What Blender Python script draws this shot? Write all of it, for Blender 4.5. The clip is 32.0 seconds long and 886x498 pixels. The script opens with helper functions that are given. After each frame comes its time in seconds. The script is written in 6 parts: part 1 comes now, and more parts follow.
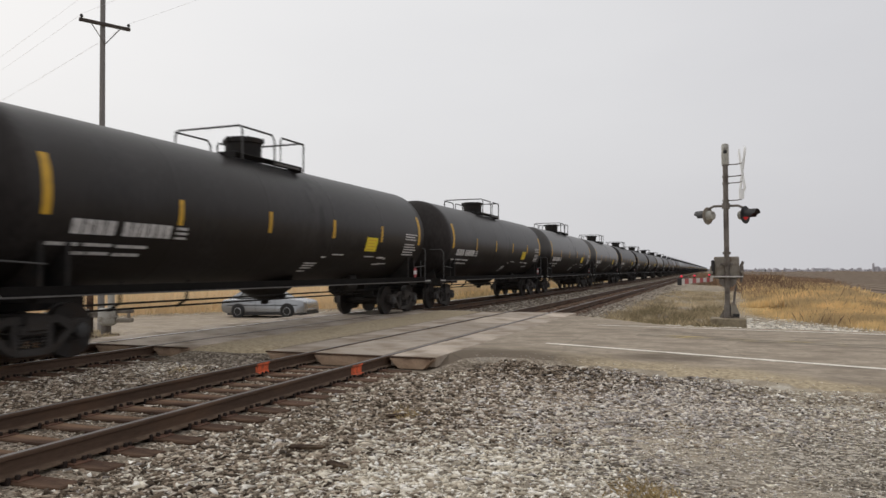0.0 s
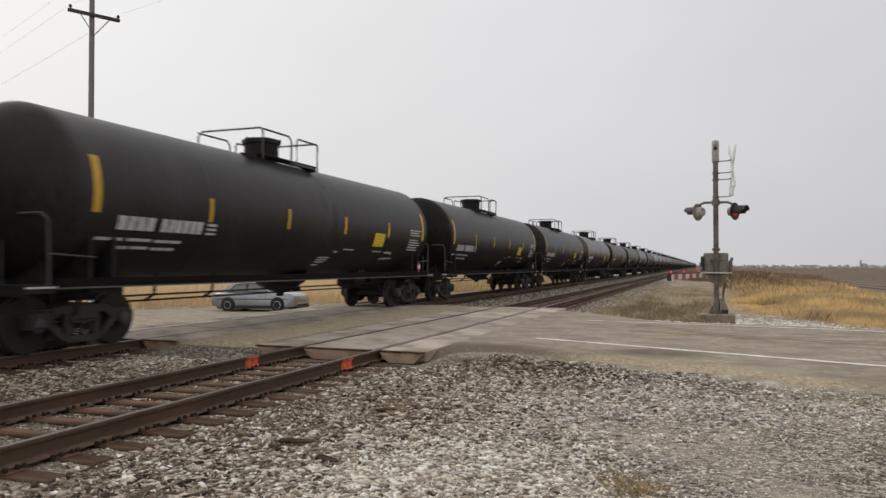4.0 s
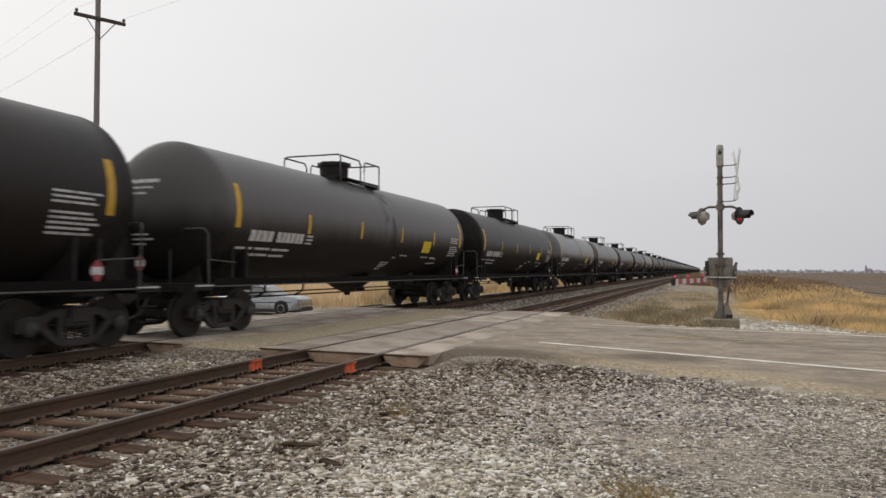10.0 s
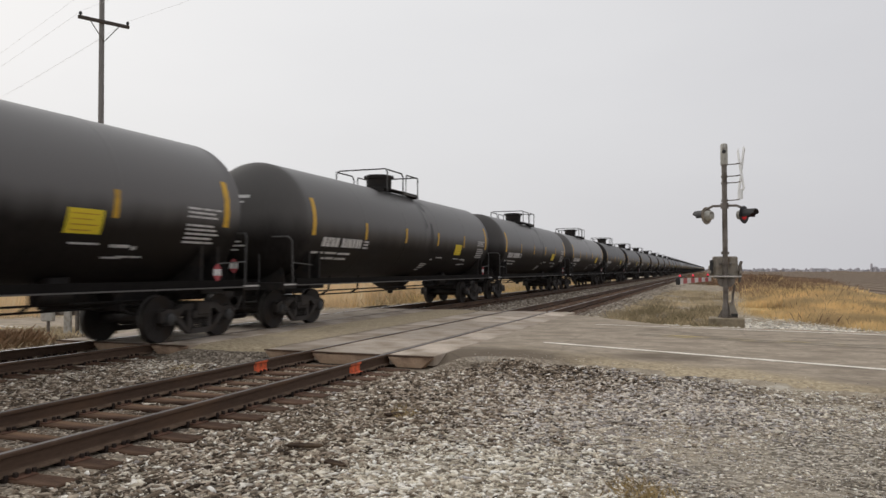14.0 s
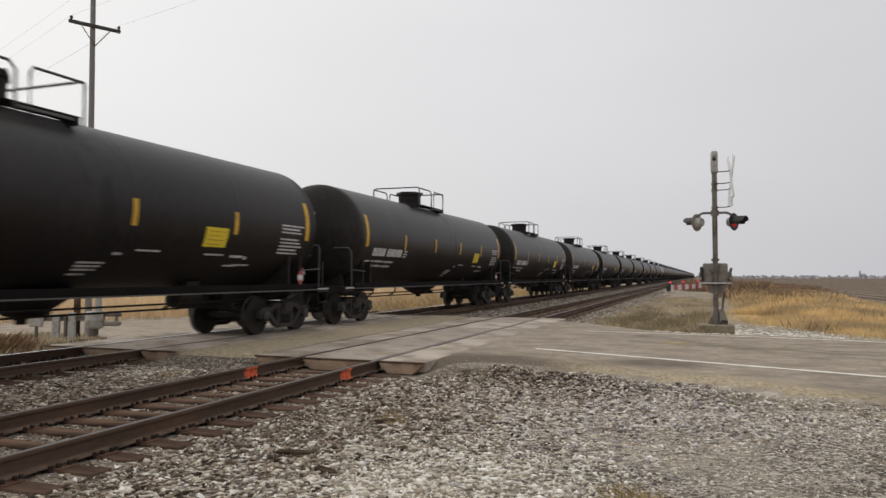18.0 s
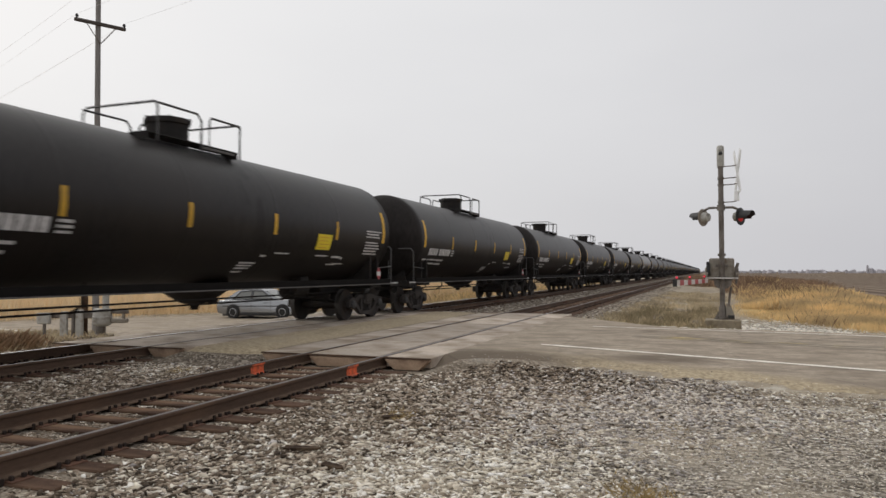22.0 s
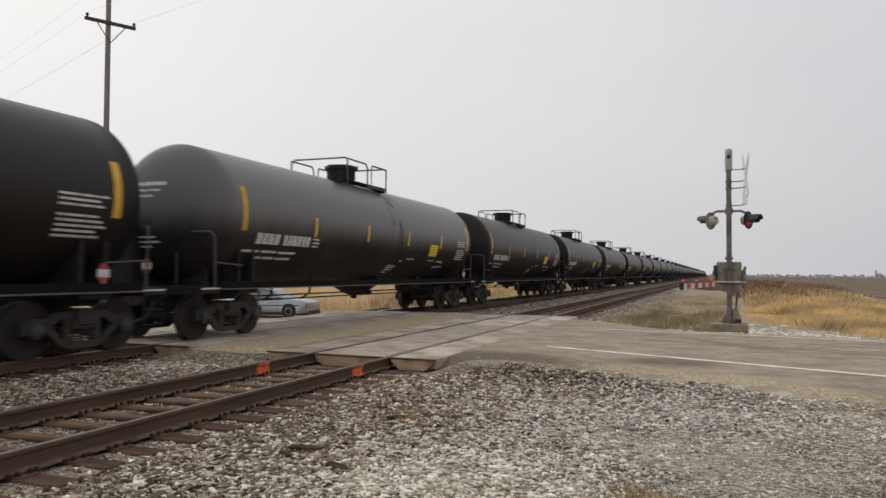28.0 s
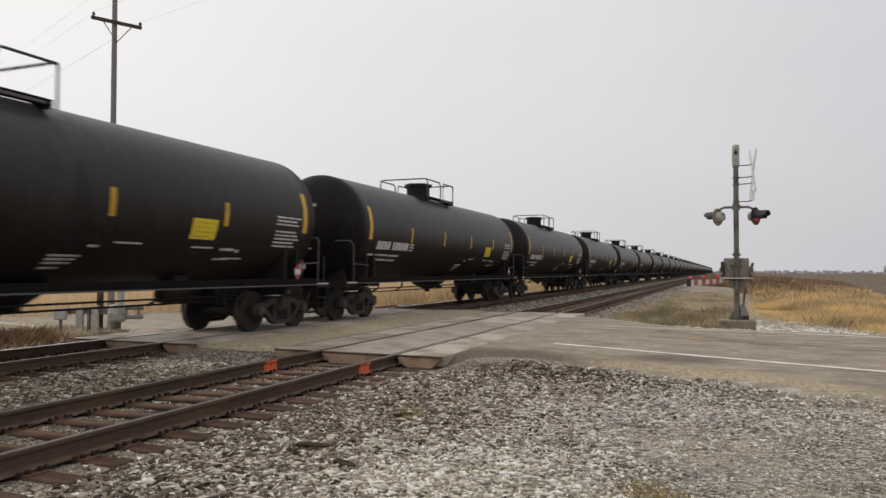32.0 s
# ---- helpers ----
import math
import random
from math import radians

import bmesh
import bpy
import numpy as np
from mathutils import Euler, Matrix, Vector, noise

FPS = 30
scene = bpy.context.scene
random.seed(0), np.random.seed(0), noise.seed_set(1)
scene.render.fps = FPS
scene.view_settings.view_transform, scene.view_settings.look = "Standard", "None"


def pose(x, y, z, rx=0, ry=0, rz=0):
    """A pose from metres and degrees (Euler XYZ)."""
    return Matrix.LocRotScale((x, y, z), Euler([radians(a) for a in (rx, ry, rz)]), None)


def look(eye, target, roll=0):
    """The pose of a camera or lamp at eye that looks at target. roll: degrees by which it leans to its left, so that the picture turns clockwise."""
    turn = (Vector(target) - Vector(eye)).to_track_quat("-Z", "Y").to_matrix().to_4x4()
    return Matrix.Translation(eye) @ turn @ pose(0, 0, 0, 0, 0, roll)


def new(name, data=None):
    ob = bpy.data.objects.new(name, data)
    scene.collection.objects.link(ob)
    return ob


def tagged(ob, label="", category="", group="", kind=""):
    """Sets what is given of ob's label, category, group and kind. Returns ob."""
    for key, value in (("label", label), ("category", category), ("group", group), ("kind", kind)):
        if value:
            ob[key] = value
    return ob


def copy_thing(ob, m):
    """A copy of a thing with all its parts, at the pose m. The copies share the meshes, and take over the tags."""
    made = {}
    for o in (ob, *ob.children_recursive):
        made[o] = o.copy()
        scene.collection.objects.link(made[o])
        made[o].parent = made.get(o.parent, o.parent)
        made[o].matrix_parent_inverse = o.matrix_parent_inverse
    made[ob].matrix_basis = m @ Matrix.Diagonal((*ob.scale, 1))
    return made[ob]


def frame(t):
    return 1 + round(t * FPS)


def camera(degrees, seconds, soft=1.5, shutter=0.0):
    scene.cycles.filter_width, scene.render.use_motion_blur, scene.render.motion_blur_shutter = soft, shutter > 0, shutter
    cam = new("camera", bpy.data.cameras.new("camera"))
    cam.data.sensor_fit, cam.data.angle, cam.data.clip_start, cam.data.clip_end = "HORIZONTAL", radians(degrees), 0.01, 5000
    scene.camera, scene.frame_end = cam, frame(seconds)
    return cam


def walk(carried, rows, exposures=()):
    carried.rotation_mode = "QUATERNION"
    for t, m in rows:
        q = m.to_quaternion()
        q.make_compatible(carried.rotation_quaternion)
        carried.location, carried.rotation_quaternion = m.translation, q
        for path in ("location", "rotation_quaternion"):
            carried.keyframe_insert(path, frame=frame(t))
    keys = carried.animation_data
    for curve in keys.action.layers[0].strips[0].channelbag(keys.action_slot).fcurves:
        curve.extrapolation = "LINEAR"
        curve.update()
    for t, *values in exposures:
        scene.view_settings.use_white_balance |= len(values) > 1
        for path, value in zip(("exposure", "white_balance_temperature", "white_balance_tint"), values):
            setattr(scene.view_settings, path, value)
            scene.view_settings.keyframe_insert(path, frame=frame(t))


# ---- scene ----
# ---- camera and its walk ----
cam = camera(63.6, 32.0, soft=1.5, shutter=0.2)
EYE = (0.0, 0.0, 1.42)
# seconds, tilt up, lean, turn to the left of the track
PATH = [(0,1.755,0.222,20.725), (0.5,1.764,0.075,20.591), (1,1.781,0.008,20.505), (1.5,1.535,0.013,20.357), (2,1.510,0.023,20.412), (2.5,1.639,-0.131,20.175), (3,1.526,-0.142,19.983), (3.5,1.405,-0.120,19.958), (5.5,1.252,-0.033,20.163), (6,1.443,-0.190,20.206), (6.5,1.375,-0.251,20.387), (7,1.301,-0.227,20.209), (7.5,1.286,-0.412,20.177), (8,1.131,-0.278,20.152), (8.5,1.291,-0.183,20.189), (9,1.505,-0.227,20.141), (9.5,1.571,-0.229,20.200), (10,1.630,-0.254,20.281), (10.5,1.494,-0.236,20.394), (11,1.422,-0.066,20.539), (11.5,1.522,0.001,20.652), (12,1.631,0.040,20.779), (12.5,1.699,0.157,20.876), (13,1.634,0.001,20.706), (13.5,1.613,0.020,20.668), (14,1.667,0.039,20.619), (14.5,1.922,0.027,20.419), (16.5,2.065,-0.345,19.945), (17,2.028,-0.133,19.940), (17.5,2.155,-0.137,20.016), (18,2.152,-0.108,19.926), (18.5,1.687,-0.141,19.917), (19,1.692,-0.256,20.151), (19.5,1.666,-0.297,19.975), (20,1.808,-0.130,20.027), (20.5,1.752,-0.080,20.107), (21,1.786,0.005,20.159), (21.5,1.809,0.231,20.450), (22,1.837,0.120,20.383), (22.5,1.818,0.063,20.368), (23,1.683,0.047,20.464), (23.5,1.680,0.060,20.466), (24,1.626,0.061,20.639), (24.5,1.785,-0.007,20.757), (25,1.878,-0.224,20.802), (25.5,1.963,-0.410,20.739), (27.5,1.979,-0.173,20.709), (28,1.916,-0.428,20.882), (28.5,1.727,-0.310,21.038), (29,1.715,-0.110,21.220), (29.5,1.658,-0.257,21.236), (30,1.612,-0.229,21.193), (30.5,1.516,-0.187,21.224), (31,1.556,-0.148,21.359), (31.5,1.690,-0.154,21.420), (32,1.705,-0.215,21.392)]
walk(cam, [(t, pose(*EYE, 90 + p, r, y)) for t, p, r, y in PATH], exposures=[(0.0, 0.0), (32.0, 0.0)])

# ---- world and sun: a bright overcast day ----
world = bpy.data.worlds.new("overcast")
scene.world = world
world.use_nodes = True
wn, wl = world.node_tree.nodes, world.node_tree.links
wn.clear()
w_out = wn.new("ShaderNodeOutputWorld")
w_bg = wn.new("ShaderNodeBackground")
w_sky = wn.new("ShaderNodeTexSky")
w_sky.sky_type, w_sky.sun_disc = "NISHITA", False
w_sky.sun_elevation, w_sky.sun_rotation = radians(38), radians(-70)
w_sky.dust_density = 6.0
w_co = wn.new("ShaderNodeTexCoord")
w_sep = wn.new("ShaderNodeSeparateXYZ")
w_noise = wn.new("ShaderNodeTexNoise")
w_noise.inputs["Scale"].default_value, w_noise.inputs["Detail"].default_value = 1.6, 5.0
w_map = wn.new("ShaderNodeMapping")
w_map.inputs["Scale"].default_value = (1, 1, 3)
w_side = wn.new("ShaderNodeMath")       # cloud cover is thinner on the side of the sun
w_side.operation = "MULTIPLY_ADD"
w_side.inputs[1].default_value, w_side.inputs[2].default_value = -0.36, 0.475
w_up = wn.new("ShaderNodeMath")
w_up.operation = "MULTIPLY_ADD"
w_up.inputs[1].default_value = 0.50
w_mul = wn.new("ShaderNodeMath")
w_mul.operation = "MULTIPLY_ADD"
w_mul.inputs[1].default_value = 0.22
w_ramp = wn.new("ShaderNodeValToRGB")
w_ramp.color_ramp.elements[0].position, w_ramp.color_ramp.elements[0].color = 0.30, (0.478, 0.474, 0.512, 1)
w_ramp.color_ramp.elements[1].position, w_ramp.color_ramp.elements[1].color = 1.05, (0.86, 0.857, 0.86, 1)
w_mix = wn.new("ShaderNodeMixRGB")
w_mix.inputs[0].default_value = 0.94
w_gain = wn.new("ShaderNodeMixRGB")
w_gain.blend_type = "MULTIPLY"
w_gain.inputs[0].default_value, w_gain.inputs[2].default_value = 1.0, (0.1, 0.1, 0.1, 1)
wl.new(w_co.outputs["Generated"], w_map.inputs[0])
wl.new(w_map.outputs[0], w_noise.inputs["Vector"])
wl.new(w_co.outputs["Generated"], w_sep.inputs[0])
wl.new(w_sep.outputs[0], w_side.inputs[0])
wl.new(w_sep.outputs[2], w_up.inputs[0])
wl.new(w_side.outputs[0], w_up.inputs[2])
wl.new(w_noise.outputs[0], w_mul.inputs[0])
wl.new(w_up.outputs[0], w_mul.inputs[2])
wl.new(w_mul.outputs[0], w_ramp.inputs[0])
wl.new(w_sky.outputs[0], w_gain.inputs[1])
wl.new(w_gain.outputs[0], w_mix.inputs[1])
wl.new(w_ramp.outputs[0], w_mix.inputs[2])
wl.new(w_mix.outputs[0], w_bg.inputs[0])
wl.new(w_bg.outputs[0], w_out.inputs[0])
w_bg.inputs[1].default_value = 1.0

sun = new("sun", bpy.data.lights.new("sun", "SUN"))
sun.data.energy, sun.data.angle, sun.data.color = 0.8, radians(30), (1.0, 0.97, 0.93)
sun.matrix_world = look((-30, 11, 25), (0, 0, 0))


# ---- materials ----
def mat(name, base, rough=0.7, metal=0.0, vary=0.25, scale=8.0, fine=60.0, bump=0.15, dist=0.01, stain=None, stain_at=0.6,
        stain_scale=1.2, islands=0.0, objects=0.0, emit=None, stretch=(1, 1, 1), spec=0.5):
    """Node material: base colour with variation at two scales, stains, bump; islands / objects: random lightness per piece."""
    m = bpy.data.materials.new(name)
    m.use_nodes = True
    n, l = m.node_tree.nodes, m.node_tree.links
    b = n["Principled BSDF"]
    b.inputs["Roughness"].default_value, b.inputs["Metallic"].default_value = rough, metal
    b.inputs["Specular IOR Level"].default_value = spec
    co = n.new("ShaderNodeTexCoord")
    mp = n.new("ShaderNodeMapping")
    mp.inputs["Scale"].default_value = stretch
    l.new(co.outputs["Object"], mp.inputs[0])
    big, small = n.new("ShaderNodeTexNoise"), n.new("ShaderNodeTexNoise")
    big.inputs["Scale"].default_value, big.inputs["Detail"].default_value = scale, 6
    small.inputs["Scale"].default_value, small.inputs["Detail"].default_value = fine, 4
    l.new(mp.outputs[0], big.inputs["Vector"])
    l.new(mp.outputs[0], small.inputs["Vector"])
    add = n.new("ShaderNodeMath")
    l.new(big.outputs[0], add.inputs[0])
    l.new(small.outputs[0], add.inputs[1])
    val = n.new("ShaderNodeMapRange")
    val.inputs["From Min"].default_value, val.inputs["From Max"].default_value = 0.6, 1.4
    val.inputs["To Min"].default_value, val.inputs["To Max"].default_value = 1 - vary, 1 + vary
    l.new(add.outputs[0], val.inputs["Value"])
    last = val.outputs[0]
    for amount, node, out in ((islands, "ShaderNodeNewGeometry", "Random Per Island"), (objects, "ShaderNodeObjectInfo", "Random")):
        if amount:
            r = n.new(node)
            k = n.new("ShaderNodeMapRange")
            k.inputs["To Min"].default_value, k.inputs["To Max"].default_value = 1 - amount, 1 + amount
            l.new(r.outputs[out], k.inputs["Value"])
            times = n.new("ShaderNodeMath")
            times.operation = "MULTIPLY"
            l.new(last, times.inputs[0])
            l.new(k.outputs[0], times.inputs[1])
            last = times.outputs[0]
    hsv = n.new("ShaderNodeHueSaturation")
    hsv.inputs["Color"].default_value = (*base, 1)
    l.new(last, hsv.inputs["Value"])
    colour = hsv.outputs[0]
    if stain:
        st = n.new("ShaderNodeTexNoise")
        st.inputs["Scale"].default_value, st.inputs["Detail"].default_value = stain_scale, 8
        l.new(mp.outputs[0], st.inputs["Vector"])
        rp = n.new("ShaderNodeMapRange")
        rp.inputs["From Min"].default_value, rp.inputs["From Max"].default_value = stain_at - 0.1, stain_at + 0.1
        l.new(st.outputs[0], rp.inputs["Value"])
        mx = n.new("ShaderNodeMixRGB")
        l.new(rp.outputs[0], mx.inputs[0])
        l.new(colour, mx.inputs[1])
        mx.inputs[2].default_value = (*stain, 1)
        colour = mx.outputs[0]
    l.new(colour, b.inputs["Base Color"])
    if bump:
        bm_ = n.new("ShaderNodeBump")
        bm_.inputs["Strength"].default_value, bm_.inputs["Distance"].default_value = bump, dist
        l.new(add.outputs[0], bm_.inputs["Height"])
        l.new(bm_.outputs[0], b.inputs["Normal"])
    if emit:
        b.inputs["Emission Color"].default_value, b.inputs["Emission Strength"].default_value = (*emit[:3], 1), emit[3]
    return m


def ground_material():
    """Gravel, plain dirt, dry grass and dark plough land, told apart by the sheet's own masks."""
    m = bpy.data.materials.new("ground")
    m.use_nodes = True
    n, l = m.node_tree.nodes, m.node_tree.links
    b = n["Principled BSDF"]
    b.inputs["Roughness"].default_value = 0.95
    b.inputs["Specular IOR Level"].default_value = 0.0
    co = n.new("ShaderNodeTexCoord")

    def tex(scale, detail=6):
        t = n.new("ShaderNodeTexNoise")
        t.inputs["Scale"].default_value, t.inputs["Detail"].default_value = scale, detail
        l.new(co.outputs["Object"], t.inputs["Vector"])
        return t.outputs[0]

    def ramp(src, *stops):
        r = n.new("ShaderNodeValToRGB")
        els = r.color_ramp.elements
        while len(els) < len(stops):
            els.new(0.5)
        for e, (p, c) in zip(els, stops):
            e.position, e.color = p, (*c, 1)
        l.new(src, r.inputs[0])
        return r.outputs[0]

    def mix(fac, a, c):
        x = n.new("ShaderNodeMixRGB")
        l.new(fac, x.inputs[0])
        l.new(a, x.inputs[1])
        l.new(c, x.inputs[2])
        return x.outputs[0]

    vo = n.new("ShaderNodeTexVoronoi")
    vo.inputs["Scale"].default_value = 26
    l.new(co.outputs["Object"], vo.inputs["Vector"])
    sep = n.new("ShaderNodeSeparateColor")
    l.new(vo.outputs["Color"], sep.inputs[0])
    gravel = ramp(sep.outputs[0], (0.0, (0.07, 0.06, 0.05)), (0.5, (0.21, 0.185, 0.15)), (1.0, (0.52, 0.47, 0.40)))
    fine = ramp(tex(45), (0.3, (0.24, 0.205, 0.155)), (0.7, (0.52, 0.455, 0.36)))
    patch = n.new("ShaderNodeMapRange")
    patch.inputs["From Min"].default_value, patch.inputs["From Max"].default_value = 0.45, 0.6
    l.new(tex(0.5), patch.inputs["Value"])
    gravel = mix(patch.outputs[0], gravel, fine)
    dirt = ramp(tex(3.0), (0.3, (0.23, 0.185, 0.135)), (0.55, (0.38, 0.33, 0.26)), (0.74, (0.62, 0.58, 0.51)))
    grass = ramp(tex(1.2), (0.3, (0.30, 0.21, 0.10)), (0.5, (0.47, 0.33, 0.15)), (0.7, (0.60, 0.43, 0.21)))
    plough = ramp(tex(0.12), (0.3, (0.12, 0.092, 0.075)), (0.7, (0.23, 0.18, 0.14)))
    furrow = n.new("ShaderNodeTexWave")
    furrow.inputs["Scale"].default_value, furrow.inputs["Distortion"].default_value = 0.11, 1.2
    l.new(co.outputs["Object"], furrow.inputs["Vector"])
    rows = ramp(furrow.outputs[0], (0.2, (0.085, 0.064, 0.052)), (0.85, (0.33, 0.27, 0.21)))
    half = n.new("ShaderNodeMixRGB")
    half.inputs[0].default_value = 0.6
    l.new(plough, half.inputs[1])
    l.new(rows, half.inputs[2])
    colour = half.outputs[0]
    bed = ramp(sep.outputs[0], (0.0, (0.085, 0.068, 0.054)), (0.6, (0.205, 0.168, 0.132)), (1.0, (0.38, 0.33, 0.27)))
    for name, c in (("m_grass", grass), ("m_dirt", dirt), ("m_gravel", gravel), ("m_bed", bed)):
        a = n.new("ShaderNodeAttribute")
        a.attribute_name = name
        colour = mix(a.outputs["Fac"], colour, c)
    l.new(colour, b.inputs["Base Color"])
    bp = n.new("ShaderNodeBump")
    bp.inputs["Strength"].default_value, bp.inputs["Distance"].default_value = 0.6, 0.03
    l.new(vo.outputs["Distance"], bp.inputs["Height"])
    l.new(bp.outputs[0], b.inputs["Normal"])
    return m


M_GROUND = ground_material()
def asphalt_material():
    """Worn asphalt: streaks along the lanes, cracks, light grit, and sand washed over the edge where the mask says so."""
    m = mat("asphalt", (0.345, 0.289, 0.226), 0.92, vary=0.42, scale=4.5, fine=16, bump=0.5, dist=0.006, stain=(0.255, 0.211, 0.163), stain_at=0.54, stain_scale=1.7, stretch=(0.65, 1.25, 1), spec=0.15)
    n, l = m.node_tree.nodes, m.node_tree.links
    b = n["Principled BSDF"]
    old = b.inputs["Base Color"].links[0].from_socket
    co = n.new("ShaderNodeTexCoord")
    grit = n.new("ShaderNodeTexNoise")
    grit.inputs["Scale"].default_value, grit.inputs["Detail"].default_value, grit.inputs["Roughness"].default_value = 1.7, 12, 0.68
    l.new(co.outputs["Object"], grit.inputs["Vector"])
    at = n.new("ShaderNodeAttribute")
    at.attribute_name = "m_sand"
    add = n.new("ShaderNodeMath")
    l.new(grit.outputs[0], add.inputs[0])
    l.new(at.outputs["Fac"], add.inputs[1])
    rng_ = n.new("ShaderNodeMapRange")
    rng_.inputs["From Min"].default_value, rng_.inputs["From Max"].default_value = 0.60, 0.98
    l.new(add.outputs[0], rng_.inputs["Value"])
    mx = n.new("ShaderNodeMixRGB")
    l.new(rng_.outputs[0], mx.inputs[0])
    l.new(old, mx.inputs[1])
    lumps = n.new("ShaderNodeTexNoise")
    lumps.inputs["Scale"].default_value, lumps.inputs["Detail"].default_value = 16, 6
    l.new(co.outputs["Object"], lumps.inputs["Vector"])
    earth = n.new("ShaderNodeValToRGB")
    earth.color_ramp.elements[0].position, earth.color_ramp.elements[0].color = 0.32, (0.265, 0.21, 0.138, 1)
    earth.color_ramp.elements[1].position, earth.color_ramp.elements[1].color = 0.68, (0.50, 0.415, 0.285, 1)
    l.new(lumps.outputs[0], earth.inputs[0])
    l.new(earth.outputs[0], mx.inputs[2])
    old_tar = n.new("ShaderNodeAttribute")
    old_tar.attribute_name = "m_tar"
    worn = n.new("ShaderNodeMath")
    worn.operation = "MULTIPLY_ADD"
    worn.inputs[1].default_value, worn.inputs[2].default_value = 0.9, -0.45
    l.new(grit.outputs[0], worn.inputs[0])
    both = n.new("ShaderNodeMath")
    l.new(worn.outputs[0], both.inputs[0])
    l.new(old_tar.outputs["Fac"], both.inputs[1])
    tarred = n.new("ShaderNodeMapRange")
    tarred.inputs["From Min"].default_value, tarred.inputs["From Max"].default_value, tarred.inputs["To Max"].default_value = 0.25, 0.75, 0.85
    l.new(both.outputs[0], tarred.inputs["Value"])
    tm = n.new("ShaderNodeMixRGB")
    l.new(tarred.outputs[0], tm.inputs[0])
    l.new(mx.outputs[0], tm.inputs[1])
    tm.inputs[2].default_value = (0.125, 0.098, 0.072, 1)
    mx = tm
    cr = n.new("ShaderNodeTexVoronoi")
    cr.feature = "DISTANCE_TO_EDGE"
    cr.inputs["Scale"].default_value = 0.55
    warp = n.new("ShaderNodeMixRGB")
    warp.inputs[0].default_value = 0.25
    l.new(co.outputs["Object"], warp.inputs[1])
    l.new(grit.outputs["Color"], warp.inputs[2])
    l.new(warp.outputs[0], cr.inputs["Vector"])
    line = n.new("ShaderNodeMapRange")
    line.inputs["From Min"].default_value, line.inputs["From Max"].default_value = 0.004, 0.016
    line.inputs["To Min"].default_value, line.inputs["To Max"].default_value = 0.86, 1.0
    l.new(cr.outputs["Distance"], line.inputs["Value"])
    dark = n.new("ShaderNodeMixRGB")
    dark.blend_type = "MULTIPLY"
    dark.inputs[0].default_value = 1.0
    l.new(mx.outputs[0], dark.inputs[1])
    l.new(line.outputs[0], dark.inputs[2])
    l.new(dark.outputs[0], b.inputs["Base Color"])
    return m


def stone_material(name, *stops):
    """Crushed stone: each stone takes its own shade."""
    m = mat(name, (0.3, 0.3, 0.3), 0.9, vary=0.2, scale=14, fine=150, bump=0.3, spec=0.2)
    n, l = m.node_tree.nodes, m.node_tree.links
    hsv = [k for k in n if k.type == "HUE_SAT"][0]
    geo = n.new("ShaderNodeNewGeometry")
    rp = n.new("ShaderNodeValToRGB")
    els = rp.color_ramp.elements
    while len(els) < len(stops):
        els.new(0.5)
    for e, (p, col) in zip(els, stops):
        e.position, e.color = p, (*col, 1)
    l.new(geo.outputs["Random Per Island"], rp.inputs[0])
    l.new(rp.outputs[0], hsv.inputs["Color"])
    return m


M_ASPHALT = asphalt_material()
M_PAINT = mat("road paint white", (0.82, 0.762, 0.67), 0.85, vary=0.18, scale=3, fine=30, stain=(0.50, 0.45, 0.37), stain_at=0.68, stain_scale=2.5)
M_YPAINT = mat("road paint yellow", (0.50, 0.38, 0.15), 0.85, vary=0.2, scale=3, fine=30, stain=(0.27, 0.232, 0.178), stain_at=0.40, stain_scale=1.2)
M_CONC = mat("crossing concrete", (0.455, 0.388, 0.322), 0.88, vary=0.28, scale=1.5, fine=45, bump=0.2, stain=(0.26, 0.205, 0.15), stain_at=0.54, stain_scale=1.1, objects=0.2, spec=0.2)
M_RAIL = mat("rusty rail steel", (0.100, 0.064, 0.044), 0.78, 0.2, vary=0.3, scale=2, fine=50, bump=0.2, dist=0.003, stain=(0.17, 0.10, 0.06), stain_at=0.60, stain_scale=3, stretch=(1, 0.2, 1), spec=0.3)
M_RAILTOP = mat("worn rail head", (0.20, 0.19, 0.185), 0.42, 0.8, vary=0.15, scale=3, fine=70, bump=0.05, stretch=(1, 0.1, 1))
M_RAILFOOT = mat("dusty rail foot", (0.175, 0.122, 0.085), 0.9, 0.0, vary=0.35, scale=3, fine=40, bump=0.2, dist=0.003, stain=(0.10, 0.066, 0.046), stain_at=0.5, stain_scale=5, spec=0.2)
M_POLISHED = mat("polished rail head", (0.74, 0.73, 0.72), 0.18, 1.0, vary=0.08, scale=3, fine=70, bump=0.02, stretch=(1, 0.1, 1))
M_TIE = mat("old creosoted wood", (0.085, 0.050, 0.034), 0.92, vary=0.45, scale=5, fine=70, bump=0.6, dist=0.008, stain=(0.20, 0.125, 0.08), stain_at=0.60, stain_scale=3, objects=0.35, stretch=(0.2, 1, 1), spec=0.15)
M_SPLINTER = mat("rotten tie wood", (0.055, 0.037, 0.026), 0.95, vary=0.5, scale=14, fine=90, bump=0.6, dist=0.01, stain=(0.12, 0.085, 0.055), stain_at=0.56, stain_scale=9, spec=0.1)
M_RUST = mat("rusted plate", (0.12, 0.06, 0.037), 0.85, 0.3, vary=0.4, scale=12, fine=80, bump=0.3, objects=0.2)
M_SPIKE = mat("dark spike iron", (0.040, 0.029, 0.024), 0.85, 0.1, vary=0.3, scale=12, fine=60, bump=0.2, objects=0.2, spec=0.2)
